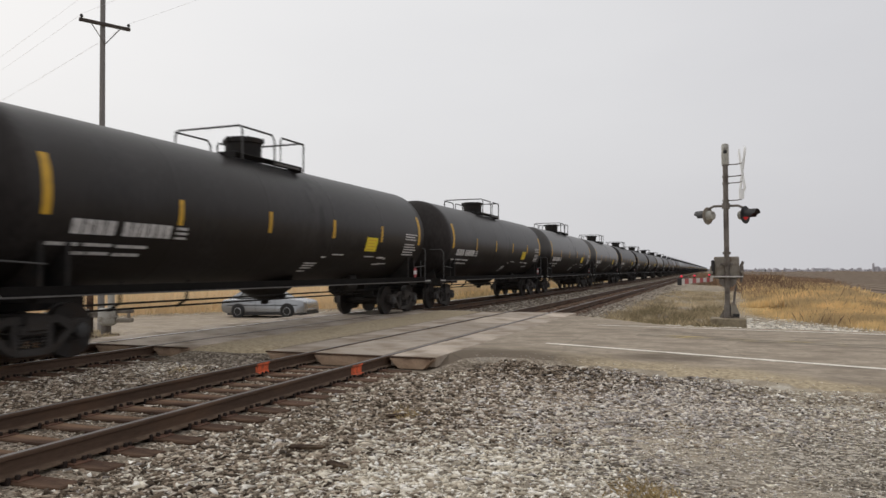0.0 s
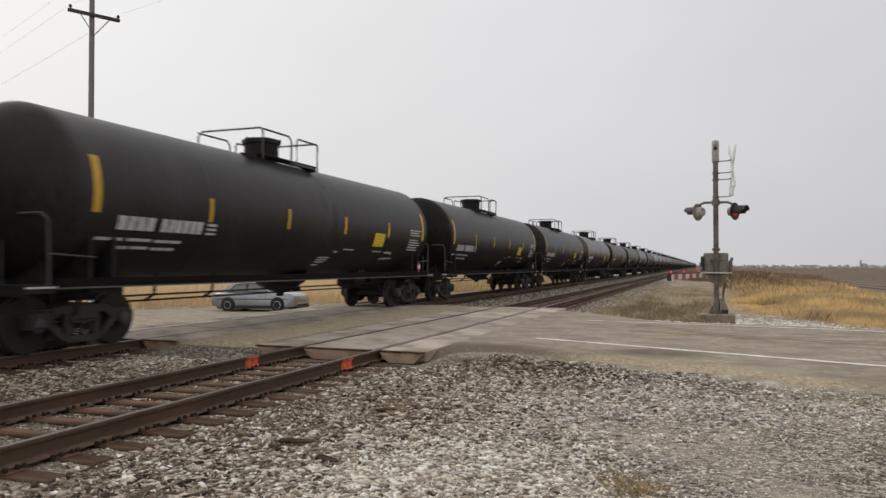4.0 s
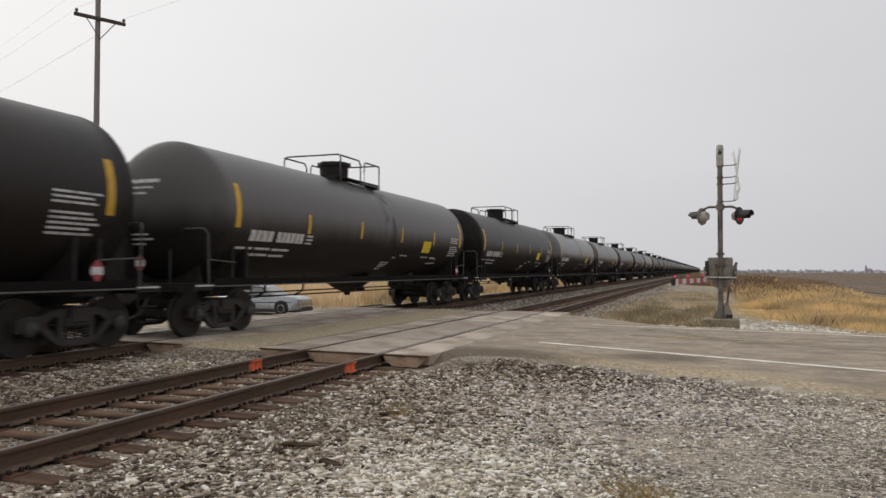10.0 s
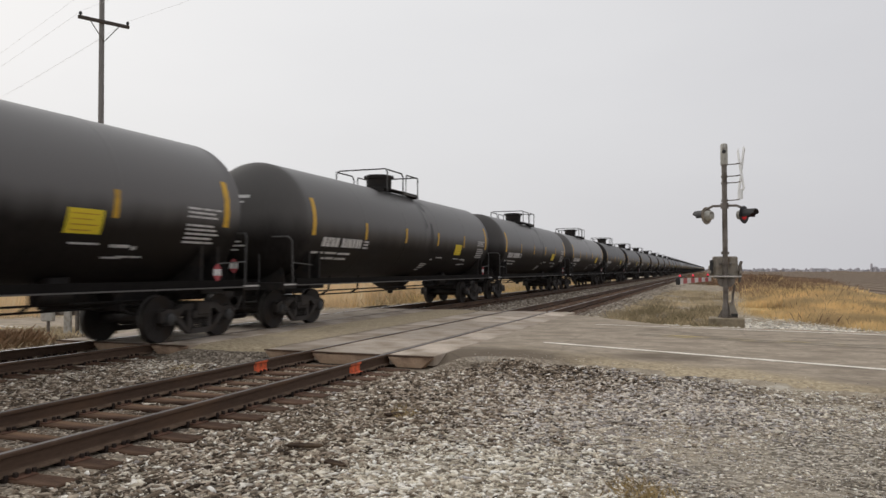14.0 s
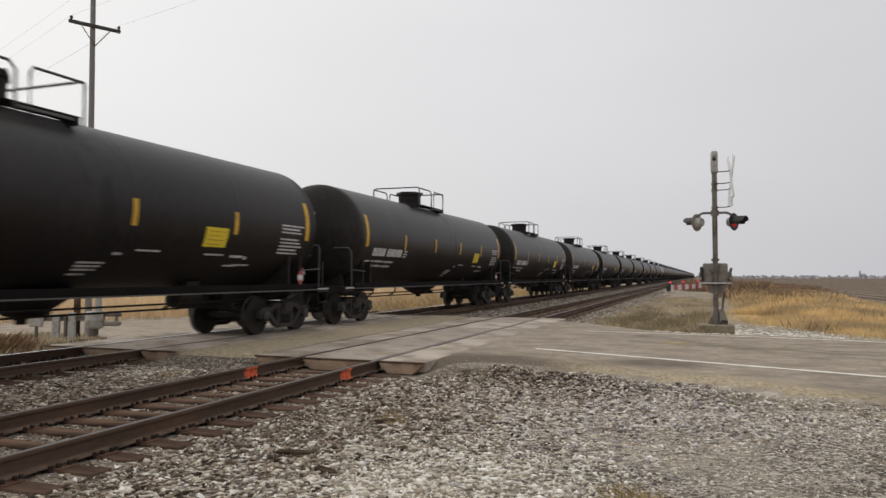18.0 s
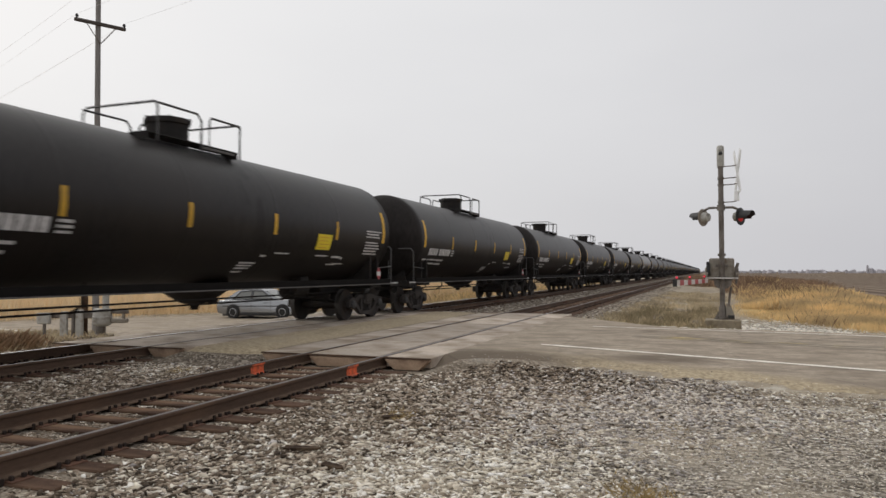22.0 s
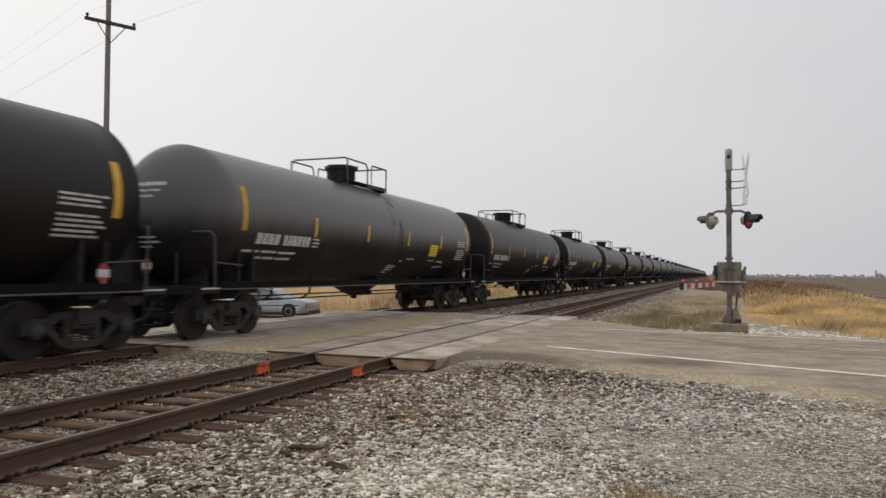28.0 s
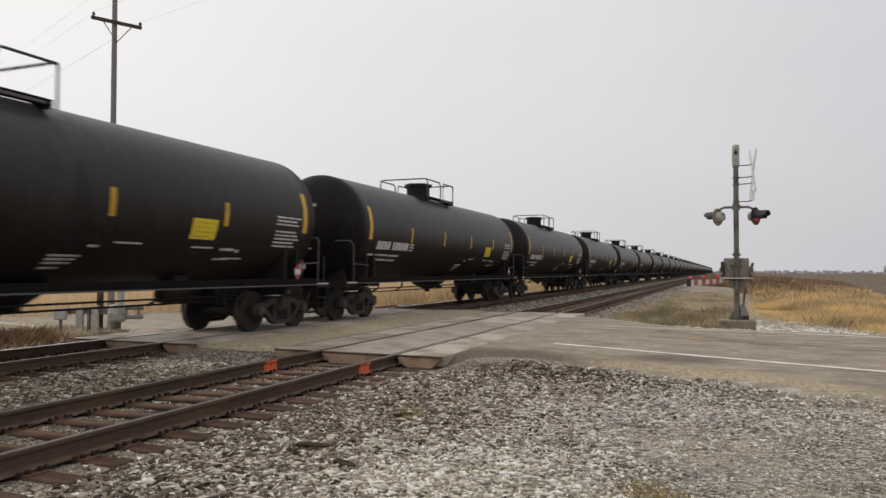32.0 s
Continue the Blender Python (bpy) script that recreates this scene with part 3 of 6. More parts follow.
# ---- ground: one sheet to the horizon ----
def build_ground():
    xs = np.concatenate([-np.geomspace(3000, 31, 26), np.arange(-30, 24.1, 0.4), np.geomspace(25, 3000, 28)])
    ys = np.concatenate([-np.geomspace(900, 21, 14), np.arange(-20, 46.1, 0.4), np.geomspace(47, 4200, 40)])
    gx, gy = np.meshgrid(xs, ys)
    gz = ground_z(gx, gy)
    nx = len(xs)
    idx = np.arange(len(ys) * nx).reshape(len(ys), nx)
    faces = np.stack([idx[:-1, :-1], idx[:-1, 1:], idx[1:, 1:], idx[1:, :-1]], -1).reshape(-1, 4)
    me = raw_mesh("ground", np.stack([gx, gy, gz], -1).reshape(-1, 3), faces, M_GROUND)
    x, y = gx.ravel(), gy.ravel()
    wob = 0.6 * np.sin(0.9 * x + 0.3 * y) + 0.5 * np.sin(0.7 * y - 0.5 * x)
    step = lambda v, w: np.clip(v / w + 0.5, 0, 1)
    gravel = np.maximum(step(near_edge(x) - 0.9 + 0.35 * wob - y, 1.0) * step(26 - np.abs(x), 6), step(3.6 + 0.3 * wob - np.abs(x + 8.4), 0.6) * 0.9)
    gravel = np.where((x > -3.2) & (y > far_edge(x)), np.maximum(gravel * 0, step(1.3 + 0.5 * wob - np.abs(y - far_edge(x) - 1.2), 0.8) * 0.4), gravel)
    gravel *= step(np.hypot(x, y) * -1 + 800, 100)
    dirt = np.maximum(step(near_edge(x) + 1 - y, 1.0), step(far_edge(x) + 3.6 + 0.7 * wob - y, 1.0) * (y > 5))
    dirt = np.maximum(dirt, step(-0.4 + 0.06 * (y - 20) + 0.6 * wob - x, 1.5) * step(x + 20, 2.0))
    grass = step(11 + 0.9 * (y - 22) + 3 * wob - x, 8) * step(75 + 5 * wob - y, 14)
    grass = np.maximum(grass, (x < -14) * 1.0 * step(140 + 5 * wob - y, 20))
    grass = np.where((x > -3) & (y > 15), step(8.2 + 0.03 * (y - 40) + 0.7 * wob - x, 1.2) * step(110 + 5 * wob - y, 30), grass)
    dirt = np.where((x > -0.6) & (y > far_edge(x)), step(far_edge(x) + 6.6 + 1.6 * np.clip(4 - x, 0, 4) + 0.8 * wob - y, 2.4), dirt)
    dirt = np.where((x > -3) & (y > far_edge(x)), np.maximum(dirt, step(0.042 * y + 0.35 * wob - x, 1.2) * step(95 - y, 30)), dirt)
    bedm = step(3.4 + 0.2 * wob - np.abs(x + 8.4) + 0.9 * (x > -8.4), 0.8) * (y > 23.5)
    bedm = np.maximum(bedm, step(4.1 + 0.25 * wob - np.abs(x + 8.6), 1.0) * (y < 11.2) * 0.8)
    bedm = np.maximum(bedm, 0.95 * np.exp(-((x + 3.3) / 1.5) ** 2 - ((y - 11.0) / 0.8) ** 2))
    bedm = np.maximum(bedm, np.clip(0.30 + 0.45 * wob, 0, 0.7) * step(0.1 + 0.4 * wob - x, 1.0) * (x > -5) * (y > far_edge(x) + 0.3) * step(70 - y, 20))
    for name, values in (("m_bed", bedm), ("m_gravel", gravel), ("m_dirt", dirt), ("m_grass", grass)):
        a = me.attributes.new(name, "FLOAT", "POINT")
        a.data.foreach_set("value", np.clip(values, 0, 1).astype(np.float32))
    me.polygons.foreach_set("use_smooth", [True] * len(me.polygons))
    tagged(new("ground", me), "flat gravelly ground running out to dry fields", "ground", kind="structure")


def build_road():
    xs = np.concatenate([np.linspace(-200, -31, 30), np.arange(-30, 20, 0.35), np.linspace(20, 200, 40)])
    u = np.linspace(0, 1, 26)
    verts = []
    for x in xs:
        n, f = near_edge(x), far_edge(x)
        j = 0.06 * math.sin(3.1 * x) + 0.05 * math.sin(7.3 * x + 1) + 0.04 * math.sin(13.7 * x)
        ny = np.linspace(n + j, f - j * 0.7, len(u))
        verts.append(np.stack([np.full(len(u), x), ny, road_z(x, ny)], -1))
        verts[-1][0] += (0, -0.45, -0.26) if -9.7 < x < -8.1 else (0, -0.05, -0.26) if -8.2 < x < -7.1 else (0, -0.18, -0.24) if -4.8 < x < -4.1 else (0, -0.55, -0.25) if -4.8 < x < -3.0 else (0, -0.25, -0.12)
        verts[-1][-1] += (0, 0.25, -0.12)
    idx = np.arange(len(xs) * len(u)).reshape(len(xs), len(u))
    faces = np.stack([idx[:-1, :-1], idx[1:, :-1], idx[1:, 1:], idx[:-1, 1:]], -1).reshape(-1, 4)
    xm = (xs[:-1] + xs[1:]) / 2
    keep = np.repeat((np.abs(xm - NEAR) > 1.62) & (np.abs(xm - FAR) > 1.62), len(u) - 1)
    me = raw_mesh("road", np.concatenate(verts), faces[keep], M_ASPHALT)
    me.polygons.foreach_set("use_smooth", [True] * len(me.polygons))
    co = np.concatenate(verts)
    sand = np.clip(1 - (co[:, 1] - near_edge(co[:, 0])) / np.interp(co[:, 0], [-1.5, 2.0], [1.7, 0.75]), 0, 1) * 0.92 * (co[:, 0] > -4) + np.clip(1 - (far_edge(co[:, 0]) - co[:, 1]) / 0.7, 0, 1) * 0.5
    sand += np.clip(1.3 - np.abs(co[:, 0] + 8.4) / 1.9, 0, 1) * 0.45 + np.clip((-12.6 - co[:, 0]) / 2, 0, 1) * 0.12 + np.clip(1 - (co[:, 1] - 10.7) / 1.2, 0, 1) * (co[:, 0] < -4) * 0.4
    # an old tar patch between the panels and the edge line, another one across the lane
    tx, ty = co[:, 0], co[:, 1]
    tar = 1.35 * np.exp(-((tx + 3.6) / 1.5) ** 2 - ((ty - 11.4) / 1.3) ** 2) + 0.75 * np.exp(-((tx + 0.6 - 0.3 * (ty - 13)) / 0.9) ** 2 - ((ty - 12.6) / 0.8) ** 2)
    tar += 0.5 * np.exp(-((tx - 0.2 + 0.9 * (ty - 16.0)) / 0.5) ** 2) * (ty > 14) * (ty < 18)
    tar += 0.42 * np.clip((tx - 0.6) / 1.6, 0, 1) * (ty < 13.7 + SKEW * (tx + 3.1)) * (tx < 30)
    sand *= 1 - 0.8 * np.clip(tar, 0, 1)
    me.attributes.new("m_tar", "FLOAT", "POINT").data.foreach_set("value", np.clip(tar, 0, 1).astype(np.float32))
    me.attributes.new("m_sand", "FLOAT", "POINT").data.foreach_set("value", sand.astype(np.float32))
    road = tagged(new("road", me), "worn grey-brown asphalt road over the railway crossing", "road", kind="structure")

    def stripe(name, x0, x1, line, width, material, label, lift=0.006):
        px = np.arange(x0, x1 + 0.01, 0.22)
        v, f = [], []
        for i, x in enumerate(px):
            y = line(x)
            w = width / 2 * (1 + 0.18 * math.sin(9 * x) + 0.14 * math.sin(23 * x))
            v += [(x, y - w, float(road_z(x, y - w)) + lift), (x, y + w, float(road_z(x, y + w)) + lift)]
            if i:
                f.append((2 * i - 2, 2 * i, 2 * i + 1, 2 * i - 1))
        part(name, Mesh().add(v, f), material, road, label)

    stripe("edge_line", -3.1, 60, lambda x: 13.9 + SKEW * (x + 3.1), 0.15, M_PAINT, "worn white edge line")
    stripe("edge_line", -2.86, 60, lambda x: 18.9 + SKEW * (x + 2.86), 0.10, M_PAINT, "worn white edge line")
    stripe("centre_line", -1.6, 60, lambda x: 16.55 + SKEW * (x + 2.9), 0.10, M_YPAINT, "faded yellow centre line")
    stripe("centre_line", -1.6, 60, lambda x: 16.85 + SKEW * (x + 2.9), 0.10, M_YPAINT, "faded yellow centre line")
    stripe("edge_line", -60, -14.0, lambda x: 14.8 + SKEW * (x + 2.9), 0.12, M_PAINT, "worn white edge line")
    # broken tar seams along the lanes
    for k, (x0, x1, y0) in enumerate(((-2.9, 14, 17.7),)):
        stripe("tar_seam", x0, x1, lambda x: y0 + SKEW * (x + 3) + 0.05 * math.sin(2.3 * x + k), 0.03, M_TARSEAM, "dark tar seam", 0.005)


# ---- tracks ----
def rail_mesh(y0, y1):
    prof = [(-0.07, -0.178), (0.07, -0.178), (0.07, -0.166), (0.014, -0.150), (0.009, -0.140), (0.009, -0.048), (0.035, -0.036), (0.036, -0.010),
            (0.028, 0.0), (-0.028, 0.0), (-0.036, -0.010), (-0.035, -0.036), (-0.009, -0.048), (-0.009, -0.140), (-0.014, -0.150), (-0.07, -0.166)]
    m = Mesh().prism(prof, "y", y0, y1, 0)
    for i, f in enumerate(m.f):
        m.m[i] = 1 if i == 8 else 2 if i in (1, 2, 14, 15) else 0
    return m


def build_track(name, cx, label, pieces):
    track = thing(name, label, "railway track", "parallel tracks", at=pose(cx, 0, 0))
    worn, bright = (rail_mesh(-120, 1500).data("rail", [M_RAIL, top, M_RAILFOOT], smooth=False) for top in (M_RAILTOP, M_POLISHED))
    for s in (-1, 1):
        r = part("rail", bright if cx == FAR and s < 0 else worn, None, track, at=pose(s * GAUGE, 0, 0))
        if cx == NEAR:
            o = Mesh()
            y = 9.55 if s < 0 else 9.85
            o.prism([(0.0095, -0.145), (0.0125, -0.145), (0.0125, -0.052), (0.0385, -0.037), (0.0395, -0.012), (0.036, -0.011), (0.034, -0.038), (0.0095, -0.05)], "y", y - 0.17, y + 0.17)
            o.prism([(0.016, -0.149), (0.071, -0.164), (0.071, -0.160), (0.016, -0.145)], "y", y - 0.15, y + 0.15)
            part("paint_mark", o, M_ORANGE, r, "orange spray mark on the rail web")
        for y in (-4.2, 35.2):
            bar = Mesh().box(0.010, 0.030, y - 0.45, y + 0.45, -0.135, -0.055, 0.006)
            for q in (-0.35, -0.2, 0.2, 0.35):
                bar.lathe([(0.02, 0), (0.02, 0.02), (0.012, 0.024)], "x", (0.03, y + q, -0.095), 8)
            part("joint_bar", bar, M_RUST, r)
    tie = Mesh().box(-1.3, 1.3, -0.115, 0.115, -0.36, -0.185, 0.012)
    tie_m = tie.data("tie", M_TIE, smooth=False)
    plate = Mesh().box(-0.16, 0.16, -0.10, 0.10, -0.192, -0.1785, 0.003)
    for px, py in ((-0.10, 0.06), (-0.10, -0.06), (0.10, 0.05), (0.10, -0.06)):
        plate.box(px - 0.018, px + 0.020, py - 0.014, py + 0.014, -0.18, -0.142, 0.004, slot=1)
    for py in (-0.125, 0.125):
        plate.box(-0.080, 0.085, py - 0.016, py + 0.016, -0.215, -0.170, 0.006, slot=1)
        plate.box(0.066, 0.090, py - 0.016, py + 0.016, -0.20, -0.150, 0.004, slot=1)
    plate_m = plate.data("tie_plate", [M_RUST, M_SPIKE], smooth=False)
    far = Mesh()
    y, count = -10.0, 0
    spots = []
    while y < 420:
        if not (PAN0 - 0.2 < y < PAN1 + 0.1):
            if y < pieces:
                spots.append((y, random.uniform(-0.05, 0.05), random.uniform(-1.6, 1.6)))
            else:
                far.box(-1.3, 1.3, y - 0.115, y + 0.115, -0.3, -0.185)
        y += 0.495 + random.uniform(-0.03, 0.03)
    for y, dx, turn in spots:
        t = part("tie", tie_m, None, track, at=pose(dx, y, random.uniform(-0.012, 0.004), 0, 0, turn))
        for s in (-1, 1):
            part("tie_plate", plate_m, None, t, at=pose(s * GAUGE - dx, 0, 0.004))
    if far.v:
        tagged(part("tie", far, M_TIE, track, smooth=False), "weathered wooden ties", kind="stuff")
    # concrete crossing panels: one between the rails, one outside each, with sloped end ramps
    n = 5
    step = (PAN1 - PAN0) / n
    for x0, x1 in ((-1.62, -GAUGE - 0.05), (-GAUGE + 0.10, GAUGE - 0.10), (GAUGE + 0.05, 1.62)):
        pm = Mesh().box(x0, x1, 0.008, step - 0.008, -0.175, -0.004, 0.012).data("panel", M_CONC, smooth=False)
        for i in range(n):
            part("panel", pm, None, track, at=pose(0, PAN0 + i * step, random.uniform(-0.004, 0.003), 0, random.uniform(-0.15, 0.15), 0))
        for y, d in ((PAN0, -1), (PAN1, 1)):
            q = min(0.16, (x1 - x0) * 0.22)
            face = [(x0, -0.008), (x1, -0.008), (x1, -0.05), (x1 - q, -0.20), (x0 + q, -0.20), (x0, -0.05)]
            v = [(x, y, z) for x, z in face] + [(x + (0.03 if x < (x0 + x1) / 2 else -0.03), y + d * (0.05 if z > -0.03 else 0.09), z - (0.012 if z > -0.03 else 0)) for x, z in face]
            ramp = Mesh().add(v, [(k, (k + 1) % 6, (k + 1) % 6 + 6, k + 6) for k in range(6)] + [(5, 4, 3, 2, 1, 0), (6, 7, 8, 9, 10, 11)])
            block = part("end_ramp", ramp, M_RAMP, track, "rust-stained concrete end block", smooth=False)
            part("edge_angle", Mesh().box(x0 - 0.01, x1 + 0.01, min(y + d * 0.03, y + d * 0.085), max(y + d * 0.03, y + d * 0.085), -0.024, -0.002, 0.004), M_RAIL, block, "rusty steel edge angle")
    return track


M_UNDER = mat("black belly strip", (0.0125, 0.0112, 0.0105), 0.9, vary=0.3, scale=4, fine=20, bump=0.05, spec=0.08)
M_FLANGE = mat("dusty flange", (0.11, 0.103, 0.097), 0.7, vary=0.35, scale=2, fine=20, bump=0.05)
M_SCRAWL = mat("dull red spray", (0.11, 0.022, 0.025), 0.7, vary=0.3, scale=5, fine=20, bump=0.0, stain=(0.03, 0.016, 0.016), stain_at=0.55, stain_scale=4)
M_CAP = mat("dull bearing cap", (0.06, 0.059, 0.058), 0.6, 0.3, vary=0.3, scale=10, fine=40, bump=0.05)
M_RAILING = mat("worn grey railing", (0.085, 0.083, 0.081), 0.6, 0.2, vary=0.3, scale=6, fine=30, bump=0.03)
M_TARSEAM = mat("tar", (0.07, 0.066, 0.06), 0.8, vary=0.2, bump=0.1)
M_RAMP = mat("stained concrete", (0.42, 0.295, 0.20), 0.9, vary=0.25, scale=3, fine=40, bump=0.3, stain=(0.25, 0.165, 0.11), stain_at=0.58, stain_scale=3)


# ---- train ----
PITCH, RAD, ZC, HALF, DOME = 18.1, 1.53, 2.65, 7.62, 0.77


def on_shell(a, y, lift):
    """A point on the tank's side: a is the angle above its middle height, on the +x side."""
    return ((RAD + lift) * math.cos(a), y, ZC + (RAD + lift) * math.sin(a))


def patch(m, y0, y1, z0, z1, lift=0.006, side=1, slot=0):
    """A thin curved sheet on the tank's side between two heights."""
    a0, a1 = math.asin((z0 - ZC) / RAD), math.asin((z1 - ZC) / RAD)
    n = max(2, int((a1 - a0) / 0.045) + 2)
    v, f = [], []
    for i in range(n):
        a = a0 + (a1 - a0) * i / (n - 1)
        for y in (y0, y1):
            x, yy, z = on_shell(a, y, lift)
            v.append((x * side, yy, z))
        for y in (y0, y1):
            x, yy, z = on_shell(a, y, 0.0)
            v.append((x * side, yy, z))
    for i in range(n - 1):
        p, q = 4 * i, 4 * i + 4
        f += [(p, p + 1, q + 1, q), (p, q, q + 2, p + 2), (p + 1, p + 3, q + 3, q + 1)]
    f += [(0, 2, 3, 1), (4 * n - 4, 4 * n - 3, 4 * n - 1, 4 * n - 2)]
    return m.add(v, f, slot)


def head_point(x, z, end):
    """y of the domed head at (x, z)."""
    q = min(0.995, math.hypot(x, z - ZC) / RAD)
    return end * (HALF + DOME * math.sqrt(1 - q * q))


def side_frame_mesh():
    m = Mesh()
    outline = [(-1.12, 0.40), (-1.12, 0.60), (-0.95, 0.66), (-0.70, 0.64), (-0.46, 0.74), (0.46, 0.74), (0.70, 0.64), (0.95, 0.66), (1.12, 0.60), (1.12, 0.40),
               (0.72, 0.44), (0.45, 0.20), (0.30, 0.13), (-0.30, 0.13), (-0.45, 0.20), (-0.72, 0.44)]
    # ring with two openings and the bolster window left free
    m.prism(outline[0:4] + [(-0.46, 0.62), (-0.62, 0.50), (-0.72, 0.44)], "x", -0.06, 0.06)
    m.prism([(1.12, 0.40), (1.12, 0.60), (0.95, 0.66), (0.70, 0.64), (0.46, 0.62), (0.62, 0.50), (0.72, 0.44)], "x", -0.06, 0.06)
    m.prism([(-0.70, 0.64), (-0.46, 0.74), (0.46, 0.74), (0.70, 0.64), (0.46, 0.62), (-0.46, 0.62)], "x", -0.065, 0.065)
    m.prism([(-0.72, 0.44), (-0.45, 0.20), (-0.30, 0.13), (-0.30, 0.24), (-0.40, 0.28), (-0.60, 0.50)], "x", -0.06, 0.06)
    m.prism([(0.72, 0.44), (0.45, 0.20), (0.30, 0.13), (0.30, 0.24), (0.40, 0.28), (0.60, 0.50)], "x", -0.06, 0.06)
    m.prism([(-0.30, 0.13), (0.30, 0.13), (0.30, 0.24), (-0.30, 0.24)], "x", -0.075, 0.075)
    for y in (-0.30, 0.30):
        m.box(-0.055, 0.055, y - 0.06, y + 0.06, 0.22, 0.64, 0.012)
    for y in (-0.89, 0.89):
        m.lathe([(0.02, -0.09), (0.125, -0.075), (0.125, 0.07), (0.09, 0.095), (0.02, 0.10)], "x", (0.03, y, 0.457), 14, 1)
    return m


def springs_mesh():
    m = Mesh()
    for y in (-0.17, 0, 0.17):
        pts = [(0.055 * math.cos(k * 0.9), y + 0.055 * math.sin(k * 0.9), 0.24 + 0.0068 * k) for k in range(32)]
        m.tube(pts, 0.016, 5)
    m.box(-0.12, 0.12, -0.26, 0.26, 0.45, 0.60, 0.02)
    return m


def wheelset_mesh():
    m = Mesh()
    for s in (-1, 1):
        m.lathe([(0.457, -0.065), (0.457, 0.05), (0.475, 0.062), (0.475, 0.078)][::1], "x", (s * GAUGE, 0, 0), 32, 1) if s < 0 else \
            m.lathe([(0.475, -0.078), (0.475, -0.062), (0.457, -0.05), (0.457, 0.065)], "x", (s * GAUGE, 0, 0), 32, 1)
        m.lathe([(0.06, s * 0.03), (0.17, s * 0.10), (0.30, s * 0.035), (0.39, s * 0.035), (0.40, s * 0.067), (0.456, s * 0.0665)], "x", (s * GAUGE, 0, 0), 28, 0)
        for k in range(3):
            a = 2.1 * k
            m.lathe([(0.028, 0), (0.028, s * 0.02)], "x", (s * (GAUGE + 0.062), 0.24 * math.sin(a), 0.24 * math.cos(a)), 8, 0)
    m.lathe([(0.085, -0.98), (0.085, -0.78), (0.10, -0.7), (0.085, 0), (0.10, 0.7), (0.085, 0.78), (0.085, 0.98)], "x", (0, 0, 0), 14, 0)
    return m


def tank_mesh(steps=64):
    prof = []
    for k in range(15):
        a = math.pi / 2 * k / 14
        prof.append((max(0.0001, RAD * math.sin(a)), -HALF - DOME * math.cos(a)))
    prof.append((RAD, -HALF + 0.02))
    prof.append((RAD, -HALF + 0.08))
    # faint ring seams between the shell courses
    for y in (-4.45, -1.48, 1.48, 4.45):
        prof += [(RAD, y - 0.12), (RAD, y - 0.05), (RAD, y - 0.03), (RAD + 0.004, y - 0.012), (RAD + 0.004, y + 0.012), (RAD, y + 0.03), (RAD, y + 0.05), (RAD, y + 0.12)]
    prof += [(RAD, HALF - 0.08), (RAD, HALF - 0.02)]
    for k in range(14, -1, -1):
        a = math.pi / 2 * k / 14
        prof.append((max(0.0001, RAD * math.sin(a)), HALF + DOME * math.cos(a)))
    return Mesh().lathe(prof, "y", (0, 0, ZC), steps)


def letters(y0, y1, z0, z1, n, gap=0.17):
    """A word of n characters as n upright bars."""
    w = (y1 - y0) / n
    return [(y0 + i * w + w * gap / 2, y0 + (i + 1) * w - w * gap / 2, z0, z1) for i in range(n)]


def bars(m, groups, side, slot=0):
    """Rows of stencilled marks as plain bars: (y0, y1, z0, z1)."""
    for y0, y1, z0, z1 in groups:
        patch(m, y0, y1, z0, z1, 0.006, side, slot)
    return m


